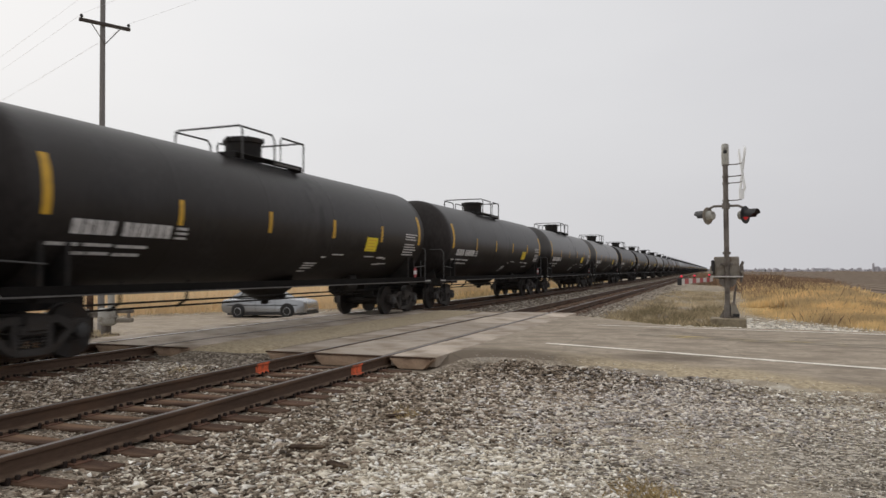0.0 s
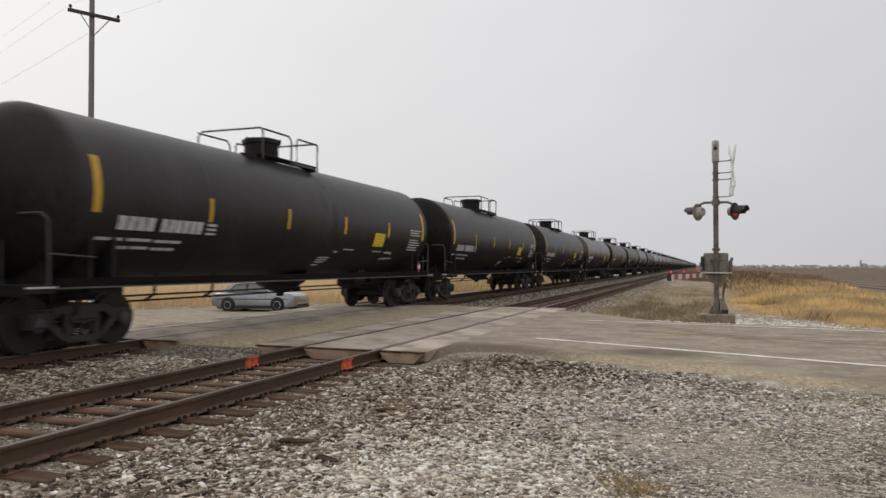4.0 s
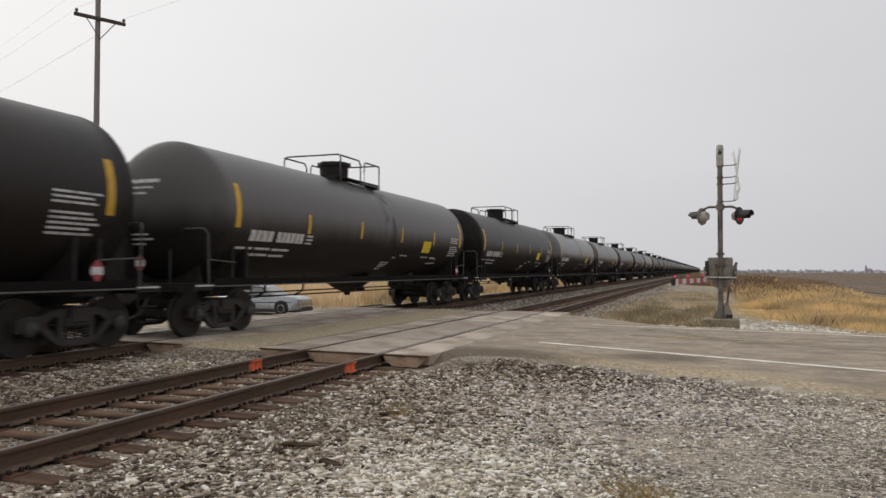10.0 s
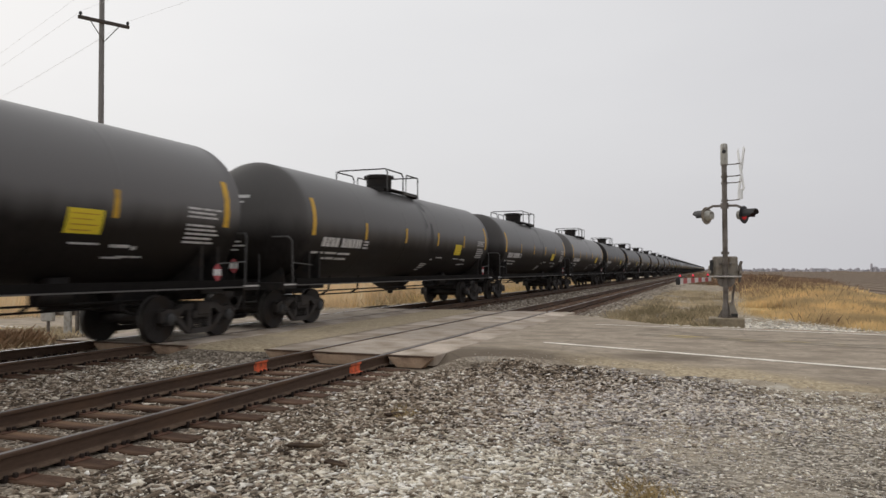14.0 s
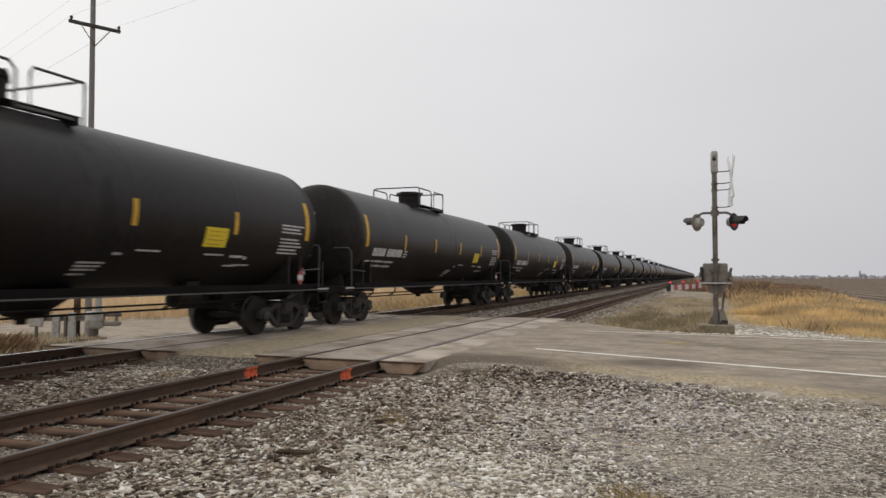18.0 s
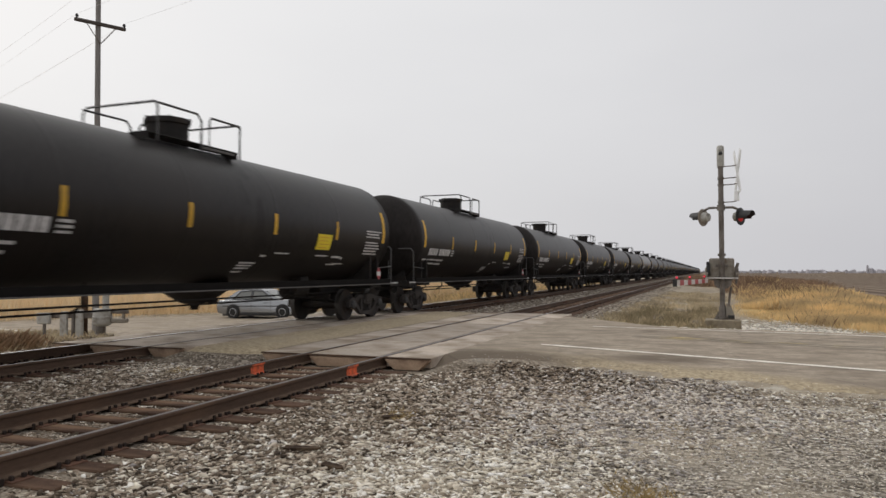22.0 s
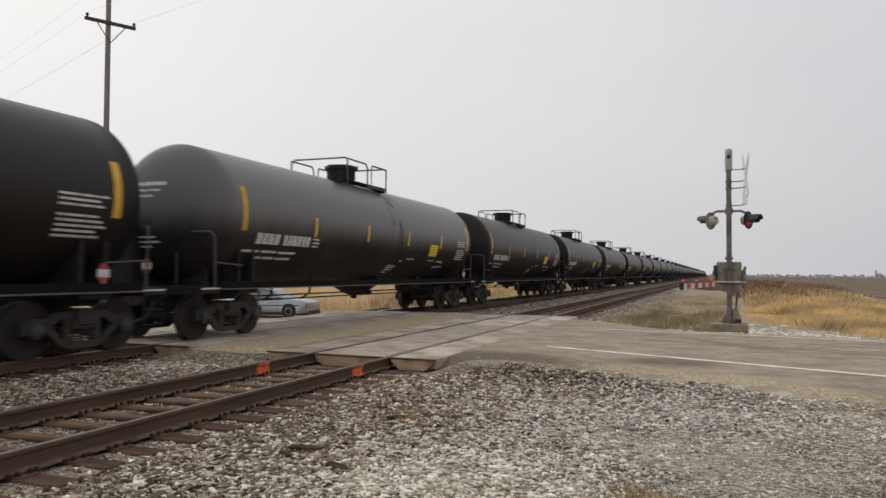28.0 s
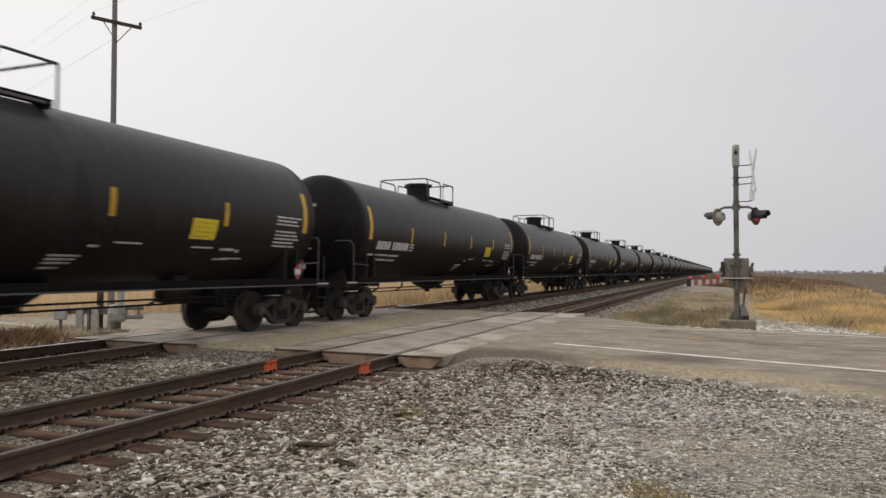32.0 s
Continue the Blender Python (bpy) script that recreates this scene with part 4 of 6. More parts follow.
def build_tank_car(full=True):
    car = thing("tank_car", "black railway tank car with yellow side markers", "tank car", "cars of the train")
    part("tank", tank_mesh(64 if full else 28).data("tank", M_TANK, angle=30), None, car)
    spacing, first = 2.92, -7.3
    for side in (1, -1):
        for i in range(6):
            y = (first + i * spacing) * side
            tall = i in (0, 5)
            if full:
                part("side_marker", patch(Mesh(), y - (0.085 if tall else 0.06), y + (0.085 if tall else 0.06), 2.30, 3.25 if tall else 2.78, 0.006, side), M_YELLOW, car, "yellow reflective strip")
        if not full:
            m = Mesh()
            for i in range(6):
                y = (first + i * spacing) * side
                patch(m, y - 0.07, y + 0.07, 2.30, 3.25 if i in (0, 5) else 2.78, 0.006, side)
            part("side_marker", m, M_YELLOW, car, "yellow reflective strips")
        q = side

        def g(*rows):
            return [(min(q * (first + a), q * (first + b)), max(q * (first + a), q * (first + b)), c, d) for a, b, c, d in rows]

        mark = bars(Mesh(), g(*letters(0.50, 1.42, 2.04, 2.28, 4), *letters(1.56, 2.74, 2.04, 2.28, 6), (2.86, 3.16, 2.21, 2.26), (2.86, 3.16, 2.125, 2.17), (2.86, 3.16, 2.04, 2.08)), side)
        tagged(part("reporting_mark", mark, M_WHITE, car, "white stencilled bars"), kind="stuff")
        if full:
            tagged(part("load_stencil", bars(Mesh(), g((0.15, 0.75, 1.85, 1.90), (0.85, 1.45, 1.85, 1.90), (1.55, 2.25, 1.84, 1.89), (0.55, 0.95, 1.71, 1.76), (1.0, 1.45, 1.71, 1.76), (1.55, 2.15, 1.70, 1.75)), side), M_WHITE, car, "small white stencilled bars"), kind="stuff")
            rows = [(13.45, 14.42 - 0.09 * (k * 5 % 3), 2.60 - 0.082 * k, 2.638 - 0.082 * k) for k in range(9) if k != 3]
            tagged(part("data_panel", bars(Mesh(), g(*rows), side), M_WHITE, car, "white stencilled data lines"), kind="stuff")
            panel = bars(Mesh(), g((10.72, 11.44, 2.01, 2.41)), side, 0)
            for k in range(4):
                rr = g((10.80, 11.35 - 0.12 * (k % 2), 2.32 - 0.088 * k, 2.340 - 0.088 * k))
                for y0, y1, z0, z1 in rr:
                    patch(panel, y0, y1, z0, z1, 0.009, side, 1)
            part("stencil_panel", panel, [M_PANEL, M_YELLOW], car, "bright yellow stencil panel")
            tagged(part("test_stencil", bars(Mesh(), g((10.9, 11.5, 1.84, 1.87), (11.75, 12.2, 1.81, 1.86), (12.25, 12.35, 1.78, 1.84), (12.0, 12.6, 1.64, 1.67), (9.0, 9.6, 1.86, 1.89), (8.5, 8.7, 1.78, 1.82),
                                                (7.85, 8.45, 1.62, 1.65), (7.85, 8.40, 1.56, 1.59), (7.85, 8.35, 1.50, 1.53), (7.85, 8.2, 1.42, 1.45), (11.7, 12.15, 1.62, 1.65)), side), M_WHITE, car, "small white stencilled bars"), kind="stuff")
    # top fittings
    fit = Mesh().lathe([(0.455, 4.06), (0.455, 4.12), (0.435, 4.14), (0.445, 4.58), (0.475, 4.60), (0.475, 4.69), (0.455, 4.72), (0.0001, 4.735)], "z", (0, -0.42, 0), 20 if full else 12)
    fit.box(-0.28, 0.28, -1.30, -0.86, 4.06, 4.24, 0.03)
    house = part("valve_housing", fit, M_FRAME, car, "round black valve housing with a lid")
    if full:
        for k in range(6):
            a = k * math.pi / 3 + 0.3
            part("lid_bolt", Mesh().lathe([(0.03, 4.60), (0.03, 4.70), (0.018, 4.73)], "z", (0.50 * math.cos(a), -0.42 + 0.50 * math.sin(a), 0), 7), M_FRAME, house)
    for s in (-1, 1):
        for k in range(4) if full else ():
            x = s * (0.56 + 0.115 * k)
            part("platform_slat", Mesh().box(x - 0.045, x + 0.045, -2.05, 0.78, 4.10, 4.125, 0.006), M_FRAME, car, at=None)
        part("platform_edge", Mesh().box(min(s * 0.965, s * 0.995), max(s * 0.965, s * 0.995), -0.45, 0.60, 4.02, 4.07, 0.004), M_FLANGE, car, "dusty grey edge angle")
        if not full:
            part("top_platform", Mesh().box(min(s * 0.53, s * 1.02), max(s * 0.53, s * 1.02), -2.05, 0.75, 4.09, 4.125), M_FRAME, car)
        for y in (0.73, -2.03):
            part("platform_bracket", Mesh().box(min(s * 0.45, s * 0.96), max(s * 0.45, s * 0.96), y - 0.02, y + 0.02, 3.97, 4.10), M_FRAME, car)
    x0, y0, y1, zt, zb = 0.95, -1.75, 0.84, 4.755, 3.98
    pr = 0.025

    def rail_run(points):
        m = Mesh().tube(points, pr, 6 if full else 4)
        return m

    r1 = rail_run([(x0, y0, zb), (x0, y0, zt - 0.12), (x0 - 0.06, y0, zt), (-x0 + 0.1, y0, zt + 0.0), (-x0, y0, zt - 0.12), (-x0, y0, zb)])
    part("end_railing", r1, M_RAILING, car)
    r2 = rail_run([(x0, y1, zb), (x0, y1, zt - 0.08), (x0 - 0.06, y1, zt), (-x0 + 0.06, y1, zt), (-x0, y1, zt - 0.08), (-x0, y1, zb)])
    part("end_railing", r2, M_RAILING, car)
    for s in (1, -1):
        part("side_railing", rail_run([(s * x0, y1, zt - 0.03), (s * x0, y1 - 1.0, zt - 0.03), (s * x0, y1 - 1.06, zt - 0.12), (s * x0, y1 - 1.06, zb)]), M_RAILING, car)
        part("side_railing", rail_run([(s * x0, y0, zt - 0.03), (s * x0, y0 + 1.15, zt - 0.03), (s * x0, y0 + 1.27, zt - 0.15), (s * x0, y0 + 1.27, zb)]), M_RAILING, car)
        # black strip added above the flange to stand for the shaded belly
        sill = Mesh().box(min(s * 1.38, s * 1.45), max(s * 1.38, s * 1.45), -8.0, 8.0, 1.065, 1.21)
        sl = part("side_sill", sill, M_UNDER, car)
        part("sill_flange", Mesh().box(min(s * 1.36, s * 1.50), max(s * 1.36, s * 1.50), -8.0, 8.0, 1.040, 1.065), M_FLANGE, sl, "dusty grey lower flange")
    # bottom outlet, brake rods and pipes between the trucks
    bot = Mesh().lathe([(0.09, 0.58), (0.11, 0.68), (0.30, 0.74), (0.52, 0.86), (0.72, 1.0), (0.80, 1.16)], "z", (0, 0.5, 0), 18)
    bot.box(-0.10, 0.62, 0.44, 0.56, 0.74, 0.82, 0.01)
    part("bottom_outlet", bot, M_FRAME, car, "black bottom outlet valve")
    for x, z in ((0.55, 0.83), (0.30, 0.71)) if full else ((0.55, 0.83),):
        part("brake_rod", Mesh().tube([(x, -6.2, z), (x, 6.2, z)], 0.022, 6), M_FRAME, car)
    for y in (-4.9, -3.1, 3.55, 3.95) if full else ():
        part("rod_hanger", Mesh().tube([(0.30, y, 0.70), (0.55, y, 0.84), (0.60, y, 1.3)], 0.03, 6), M_FRAME, car)
    if full:
        cyl = Mesh().lathe([(0.02, -0.34), (0.15, -0.32), (0.16, 0.3), (0.05, 0.36)], "y", (0.62, 3.9, 0.98), 14)
        cyl.box(0.45, 0.8, 3.7, 4.1, 1.08, 1.30, 0.02)
        part("brake_cylinder", cyl, M_FRAME, car)
        part("air_reservoir", Mesh().lathe([(0.02, -0.62), (0.17, -0.56), (0.19, -0.4), (0.19, 0.4), (0.17, 0.56), (0.02, 0.62)], "y", (-0.15, 4.9, 0.88), 16), M_FRAME, car)
        part("brake_lever", Mesh().box(0.05, 0.75, 5.28, 5.36, 0.66, 0.80, 0.01).tube([(0.62, 5.3, 0.72), (0.62, 5.6, 0.60), (0.62, 6.3, 0.52)], 0.03, 6), M_FRAME, car)
    # ends: stub sill, saddle, platform, railing, coupler
    for e in (-1, 1):
        sl = Mesh().box(-0.36, 0.36, e * 5.5 if e > 0 else -8.62, 8.62 if e > 0 else -5.5, 0.78, 1.10, 0.02)
        part("stub_sill", sl, M_FRAME, car)
        if full:
            gus = Mesh().prism([(-1.0, 1.06), (1.0, 1.06), (0.86, 1.62), (-0.86, 1.62)], "y", e * 7.78, e * 7.84)
            part("end_brace", gus, M_FRAME, car, "dark steel end brace")
        sad = Mesh()
        n = 9
        for y in (e * 6.75, e * 7.25):
            out = [(1.35 * k / (n - 1) * 2 - 1.35, 0.0) for k in range(n)]
            pts = [(x, ZC - math.sqrt(max(0.0, (RAD + 0.01) ** 2 - x * x))) for x, _ in out]
            sad.prism([(-1.35, 1.02), (1.35, 1.02)] + pts[::-1], "y", y - 0.04, y + 0.04)
        sad.box(-1.42, 1.42, min(e * 6.65, e * 7.35), max(e * 6.65, e * 7.35), 0.95, 1.06, 0.01)
        part("saddle", sad, M_FRAME, car)
        for k in range(6) if full else ():
            y = e * (8.02 + 0.1 * k)
            part("platform_slat", Mesh().box(-1.37, 1.37, y - 0.035, y + 0.035, 1.07, 1.11), M_FRAME, car)
        if not full:
            part("end_platform", Mesh().box(-1.37, 1.37, min(e * 7.98, e * 8.53), max(e * 7.98, e * 8.53), 1.07, 1.11), M_FRAME, car)
        plat = Mesh().box(-1.44, 1.44, min(e * 8.54, e * 8.58), max(e * 8.54, e * 8.58), 0.94, 1.11)
        part("end_sill", plat, M_FRAME, car, "dark steel end sill")
        for s in (-1, 1):
            part("end_beam", Mesh().box(min(s * 1.38, s * 1.44), max(s * 1.38, s * 1.44), min(e * 8.0, e * 8.535), max(e * 8.0, e * 8.535), 0.98, 1.11), M_FRAME, car)
        for s in (-1, 1):
            strip = Mesh().box(s * 1.441 if s > 0 else -1.449, 1.449 if s > 0 else -1.441, min(e * 7.95, e * 8.55), max(e * 7.95, e * 8.55), 1.055, 1.085)
            part("platform_strip", strip, M_WHITE, car, "white reflective strip")
            step = Mesh().tube([(s * 1.41, e * 8.5, 1.0), (s * 1.43, e * 8.5, 0.45), (s * 1.43, e * 8.05, 0.45), (s * 1.41, e * 8.05, 1.0)], 0.02, 5)
            step.tube([(s * 1.43, e * 8.5, 0.72), (s * 1.43, e * 8.05, 0.72)], 0.016, 5)
            part("step", step, M_FRAME, car)
        hr = Mesh().tube([(1.40, e * 8.1, 1.1), (1.40, e * 8.14, 2.13), (1.33, e * 8.2, 2.23), (-1.33, e * 8.2, 2.23), (-1.40, e * 8.14, 2.13), (-1.40, e * 8.1, 1.1)], 0.022, 6)
        if full:
            for s in (-1, 1):
                hr.tube([(s * 1.40, e * 8.12, 1.6), (s * 1.40, e * 7.2, 1.55)], 0.016, 5)
                hr.tube([(s * 0.5, e * 8.2, 2.23), (s * 0.5, e * 8.2, 1.1)], 0.018, 5)
        part("end_railing", hr, M_RAILING, car)
        cp = Mesh().box(-0.09, 0.09, min(e * 8.55, e * 8.95), max(e * 8.55, e * 8.95), 0.76, 0.94, 0.02)
        cp.box(-0.16, 0.16, min(e * 8.82, e * 9.06), max(e * 8.82, e * 9.06), 0.70, 1.0, 0.04)
        cp.tube([(0.3, e * 8.6, 0.8), (0.3, e * 8.8, 0.5), (0.25, e * 9.05, 0.42)], 0.03, 6)
        part("coupler", cp, M_TRUCK, car)
        if full:
            # markings on the head: bars above, a placard low on one side of the railing
            hb = Mesh()
            for k, (xa, xb) in enumerate(((-0.58, 0.30), (-0.52, 0.16), (-0.50, 0.0), (-0.48, 0.05), (-0.44, 0.16), (-0.48, -0.06))):
                z = (3.20 - 0.12 * k) if k < 3 else (2.30 - 0.10 * k + 0.1)
                for sx in ((1,) if e < 0 else (-1,)):
                    n = 5
                    vs, fs = [], []
                    for i in range(n):
                        x = sx * (xa + (xb - xa) * i / (n - 1))
                        for zz in (z, z + (0.075 if k == 0 else 0.04)):
                            vs.append((x, head_point(x, zz, e) + e * 0.006, zz))
                            vs.append((x, head_point(x, zz, e) - e * 0.01, zz))
                        if i:
                            a = 4 * i
                            fs += [(a - 4, a, a + 2, a - 2), (a - 4, a - 3, a + 1, a), (a - 2, a + 2, a + 3, a - 1)]
                    hb.add(vs, fs)
            part("brake_stand", Mesh().box(-1.12, -0.42, min(e * 8.20, e * 8.46), max(e * 8.20, e * 8.46), 1.1, 2.70, 0.03).lathe([(0.26, 0), (0.28, 0.02), (0.26, 0.04)], "y", (-0.80, e * 8.48, 2.2), 16), M_FRAME, car, "black hand brake stand")
            tagged(part("head_stencil", hb, M_WHITE, car, "white stencilled bars"), kind="stuff")
        d, w = 0.175, ((-0.175, -0.065, 0), (-0.065, 0.065, 1), (0.065, 0.175, 0))
        side_pl, end_pl = Mesh(), Mesh()
        xs, ys, zs = e * 1.455, e * 7.1, 1.37
        for p0, p1, slot in w:
            wa, wb = d - abs(p0) * 0.85, d - abs(p1) * 0.85
            side_pl.prism([(ys - wa, zs + p0), (ys + wa, zs + p0), (ys + wb, zs + p1), (ys - wb, zs + p1)], "x", xs - 0.006, xs + 0.006, slot)
            end_pl.prism([(-0.1 - wa, 1.52 + p0), (-0.1 + wa, 1.52 + p0), (-0.1 + wb, 1.52 + p1), (-0.1 - wb, 1.52 + p1)], "y", e * 8.40 - 0.006, e * 8.40 + 0.006, slot)
        side_pl.box(xs - e * 0.02 - 0.01, xs - e * 0.02 + 0.01, ys - 0.03, ys + 0.03, 1.10, 1.50, slot=2)
        end_pl.box(-0.13, -0.07, e * 8.38 - 0.01, e * 8.38 + 0.01, 1.08, 1.66, slot=2)
        part("placard", side_pl, [M_RED, M_WHITE, M_FRAME], car, "red and white hazard placard", smooth=False)
        part("placard", end_pl, [M_RED, M_WHITE, M_FRAME], car, "red and white hazard placard", smooth=False)
    # two trucks
    sf, sp, ws = side_frame_mesh().data("side_frame", [M_TRUCK, M_CAP]), springs_mesh().data("spring_nest", M_TRUCK), wheelset_mesh().data("wheelset", [M_WHEEL, M_TREAD])
    for e in (-1, 1):
        bol = Mesh().box(-1.15, 1.15, -0.19, 0.19, 0.50, 0.78, 0.03).lathe([(0.3, 0.76), (0.3, 0.97)], "z", (0, 0, 0), 14)
        bolster = part("truck_bolster", bol, M_TRUCK, car, at=pose(0, e * 7.1, 0))
        for s in (-1, 1):
            part("side_frame", sf, None, bolster, at=pose(s * 0.98, 0, 0, 0, 0, 0 if s > 0 else 180))
            if full:
                part("spring_nest", sp, None, bolster, at=pose(s * 0.98, 0, 0))
        beam = Mesh()
        for y in (-0.42, 0.42):
            beam.box(-0.8, 0.8, y - 0.04, y + 0.04, 0.30, 0.40, 0.01)
            for s in (-1, 1):
                beam.box(s * GAUGE - 0.04, s * GAUGE + 0.04, y - 0.08 if y < 0 else y, y if y < 0 else y + 0.08, 0.26, 0.52, 0.01)
        if full:
            part("brake_beam", beam, M_TRUCK, bolster)
        for d in (-0.89, 0.89):
            part("wheelset", ws, None, car, "steel wheels on an axle", at=pose(0, e * 7.1 + d, 0.457))
    return car


def build_train():
    first = build_tank_car(True)
    far = build_tank_car(False)
    cars = [first]
    for k in range(1, 37):
        cars.append(copy_thing(first, pose(0, 0, 0)))
    cars.append(far)
    for k in range(38, 74):
        cars.append(copy_thing(far, pose(0, 0, 0)))
    # some cars get a stronger pale top: dust plus sky sheen in the colour
    for material, numbers in ((M_DUST_SHEEN, (14, 15)), (M_GREYED, (4, 5, 9, 12, 16, 17, 18, 29))):
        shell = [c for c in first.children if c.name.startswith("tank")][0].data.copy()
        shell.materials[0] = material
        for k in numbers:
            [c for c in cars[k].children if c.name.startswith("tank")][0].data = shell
            cars[k]["label"] = "black railway tank car with a dusty, sheen-painted top and yellow side markers"
    return cars


def car_y(k, t):
    """The middle of the k-th car at t seconds."""
    return 15.19 + PITCH * (k - 2) - PITCH * t + lag(t)


LAG = ((0, 0.06), (3, 0.86), (6, 2.15), (9, 3.80), (9.5, 4.14), (10, 4.92), (10.5, 5.30), (11, 5.50), (13, 7.03), (17, 10.5), (19, 12.42), (23, 16.77), (28, 22.96), (32, 28.55))


def lag(t):
    """How far the slowing train has fallen behind one car's length a second: a smooth curve through LAG."""
    ts, ls = [p[0] for p in LAG], [p[1] for p in LAG]
    n = len(LAG)
    slope = [0.30] + [(ls[i + 1] - ls[i - 1]) / (ts[i + 1] - ts[i - 1]) for i in range(1, n - 1)] + [1.45]
    i = max(k for k in range(n - 1) if ts[k] <= t or k == 0)
    h = ts[i + 1] - ts[i]
    u = (t - ts[i]) / h
    return ((1 + 2 * u) * (1 - u) ** 2 * ls[i] + u * (1 - u) ** 2 * h * slope[i] + u * u * (3 - 2 * u) * ls[i + 1] + u * u * (u - 1) * h * slope[i + 1])


# ---- crossing signal with gate ----
def build_signal():
    sig = thing("crossing_signal", "grey railway crossing signal with a lowered striped gate", "crossing signal")
    part("foundation", Mesh().box(-0.46, 0.48, -0.42, 0.42, -0.35, 0.05, 0.025), M_FOOT, sig, "mossy brown concrete foundation")
    base = Mesh().lathe([(0.19, 0.05), (0.19, 0.08), (0.115, 0.10), (0.09, 0.40), (0.078, 0.46)], "z", (0, 0, 0), 12)
    for a in range(4):
        t = a * math.pi / 2 + math.pi / 4
        base.lathe([(0.03, 0.05), (0.03, 0.14)], "z", (0.17 * math.cos(t), 0.17 * math.sin(t), 0), 6)
    base.prism([(-0.22, 0.05), (-0.06, 0.05), (-0.06, 0.30), (-0.12, 0.26)], "y", -0.03, 0.03)
    part("mast_base", base, M_MAST, sig)
    part("ground_box", Mesh().prism([(0.09, 0.05), (0.31, 0.05), (0.32, 0.16), (0.22, 0.44), (0.10, 0.50)], "y", -0.10, 0.14), M_GREYSTEEL, sig, "weathered steel box at the foot")
    # black plate makes the bottom of the box darker
    part("box_vent", Mesh().box(0.13, 0.31, -0.112, -0.10, 0.08, 0.17, 0.004), M_BLACK, sig, "black plate low on the front of the foot box")
    part("mast", Mesh().tube([(0, 0, 0.3), (0, 0, 4.45)], 0.072, 14), M_MAST, sig, "dull metal mast")
    # bell on the top
    bell = Mesh().lathe([(0.085, 4.43), (0.10, 4.46), (0.10, 4.98), (0.085, 5.03), (0.03, 5.05)], "z", (0, 0, 0), 14)
    bell.lathe([(0.01, -0.03), (0.05, -0.02), (0.058, 0.03), (0.03, 0.05)], "y", (0.0, -0.11, 4.80), 12, 1)
    part("bell", bell, [M_LAMPBACK, M_BLACK], sig, "pale bell housing")
    # crossbuck, its two blades
    for k, turn in enumerate((62, -62)):
        blade = Mesh().box(-0.008, 0.008, -0.68, 0.68, -0.10, 0.10, 0.003, turn=pose(0.44 + 0.017 * k, 0, 4.27, 0, 0, 12) @ pose(0, 0, 0, turn, 0, 0))
        ob = part("crossbuck_blade", blade, M_BUCK, sig, "white crossbuck blade")
        inset = Mesh()
        for q in (-0.42, -0.28, -0.14, 0.14, 0.28, 0.42):
            inset.box(0.0085, 0.0105, q - 0.045, q + 0.045, -0.06, 0.06, turn=pose(0.44 + 0.017 * k, 0, 4.27, 0, 0, 12) @ pose(0, 0, 0, turn, 0, 0))
        tagged(part("lettering_bar", inset, M_BLACK, ob), kind="stuff")
    plate = Mesh().box(-0.01, 0.01, -0.2, 0.2, 3.42, 3.72, 0.006, turn=pose(0.42, 0, 0, 0, 0, 16))
    part("track_count_plate", plate, M_BUCK, sig, "small white plate")
    for z in (4.43, 4.09, 3.90, 3.40):
        br = Mesh().tube([(0.0, 0, z), (0.34, 0, z + 0.01), (0.42, 0, z + 0.03)], 0.016, 6)
        br.lathe([(0.09, z - 0.03), (0.09, z + 0.03)], "z", (0, 0, 0), 12)
        part("bracket", br, M_MAST, sig)
    # lamps on the cross arm
    arm = Mesh().tube([(-0.50, 0.02, 3.16), (-0.32, 0, 3.25), (0.32, 0, 3.25), (0.50, -0.02, 3.16)], 0.035, 8)
    arm.lathe([(0.11, 3.17), (0.11, 3.33)], "z", (0, 0, 0), 12)
    part("lamp_arm", arm, M_MAST, sig)
    for x, heading in ((-0.45, -124), (0.47, 58)):
        f = pose(x, 0, 2.98, 0, 0, heading)          # the lamp looks along its own -y
        lamp = Mesh().lathe([(0.02, 0.16), (0.12, 0.13), (0.15, 0.02), (0.15, -0.05)], "y", (0, 0, 0), 16)
        lampo = part("lamp_body", lamp, M_LAMPBACK, sig, at=f)
        disc = Mesh().lathe([(0.15, -0.03), (0.245, -0.035), (0.255, -0.05), (0.15, -0.055)], "y", (0, 0, 0), 24)
        part("backing_disc", disc, M_GREYSTEEL if x < 0 else M_BLACK, lampo)
        hood = Mesh()
        v, fc = [], []
        n = 12
        for i in range(n + 1):
            a = radians(-25 + 230 * i / n)
            ln = 0.36 if 0.15 < i / n < 0.85 else 0.25
            for rr in (0.17, 0.155):
                v += [(rr * math.cos(a), -0.05, rr * math.sin(a)), (rr * math.cos(a) * 0.92, -0.05 - ln, rr * math.sin(a) * 0.92)]
            if i:
                b = 4 * i
                fc += [(b - 4, b - 3, b + 1, b), (b - 2, b + 2, b + 3, b - 1), (b - 3, b - 1, b + 3, b + 1)]
        part("hood", hood.add(v, fc), M_BLACK, lampo, "black lamp hood")
        part("lens", Mesh().lathe([(0.15, -0.055), (0.12, -0.075), (0.0001, -0.085)], "y", (0, 0, 0), 20), M_LENS, lampo, "red lens")
    # gate mechanism behind the mast, its clamps and the gear case below it
    mech = Mesh().box(-0.345, 0.335, 0.085, 0.48, 1.16, 1.80, 0.035)
    mech.box(-0.27, 0.27, 0.07, 0.09, 1.22, 1.74, 0.008)
    part("gate_mechanism", mech, M_GREYSTEEL, sig, "weathered grey gate mechanism box")
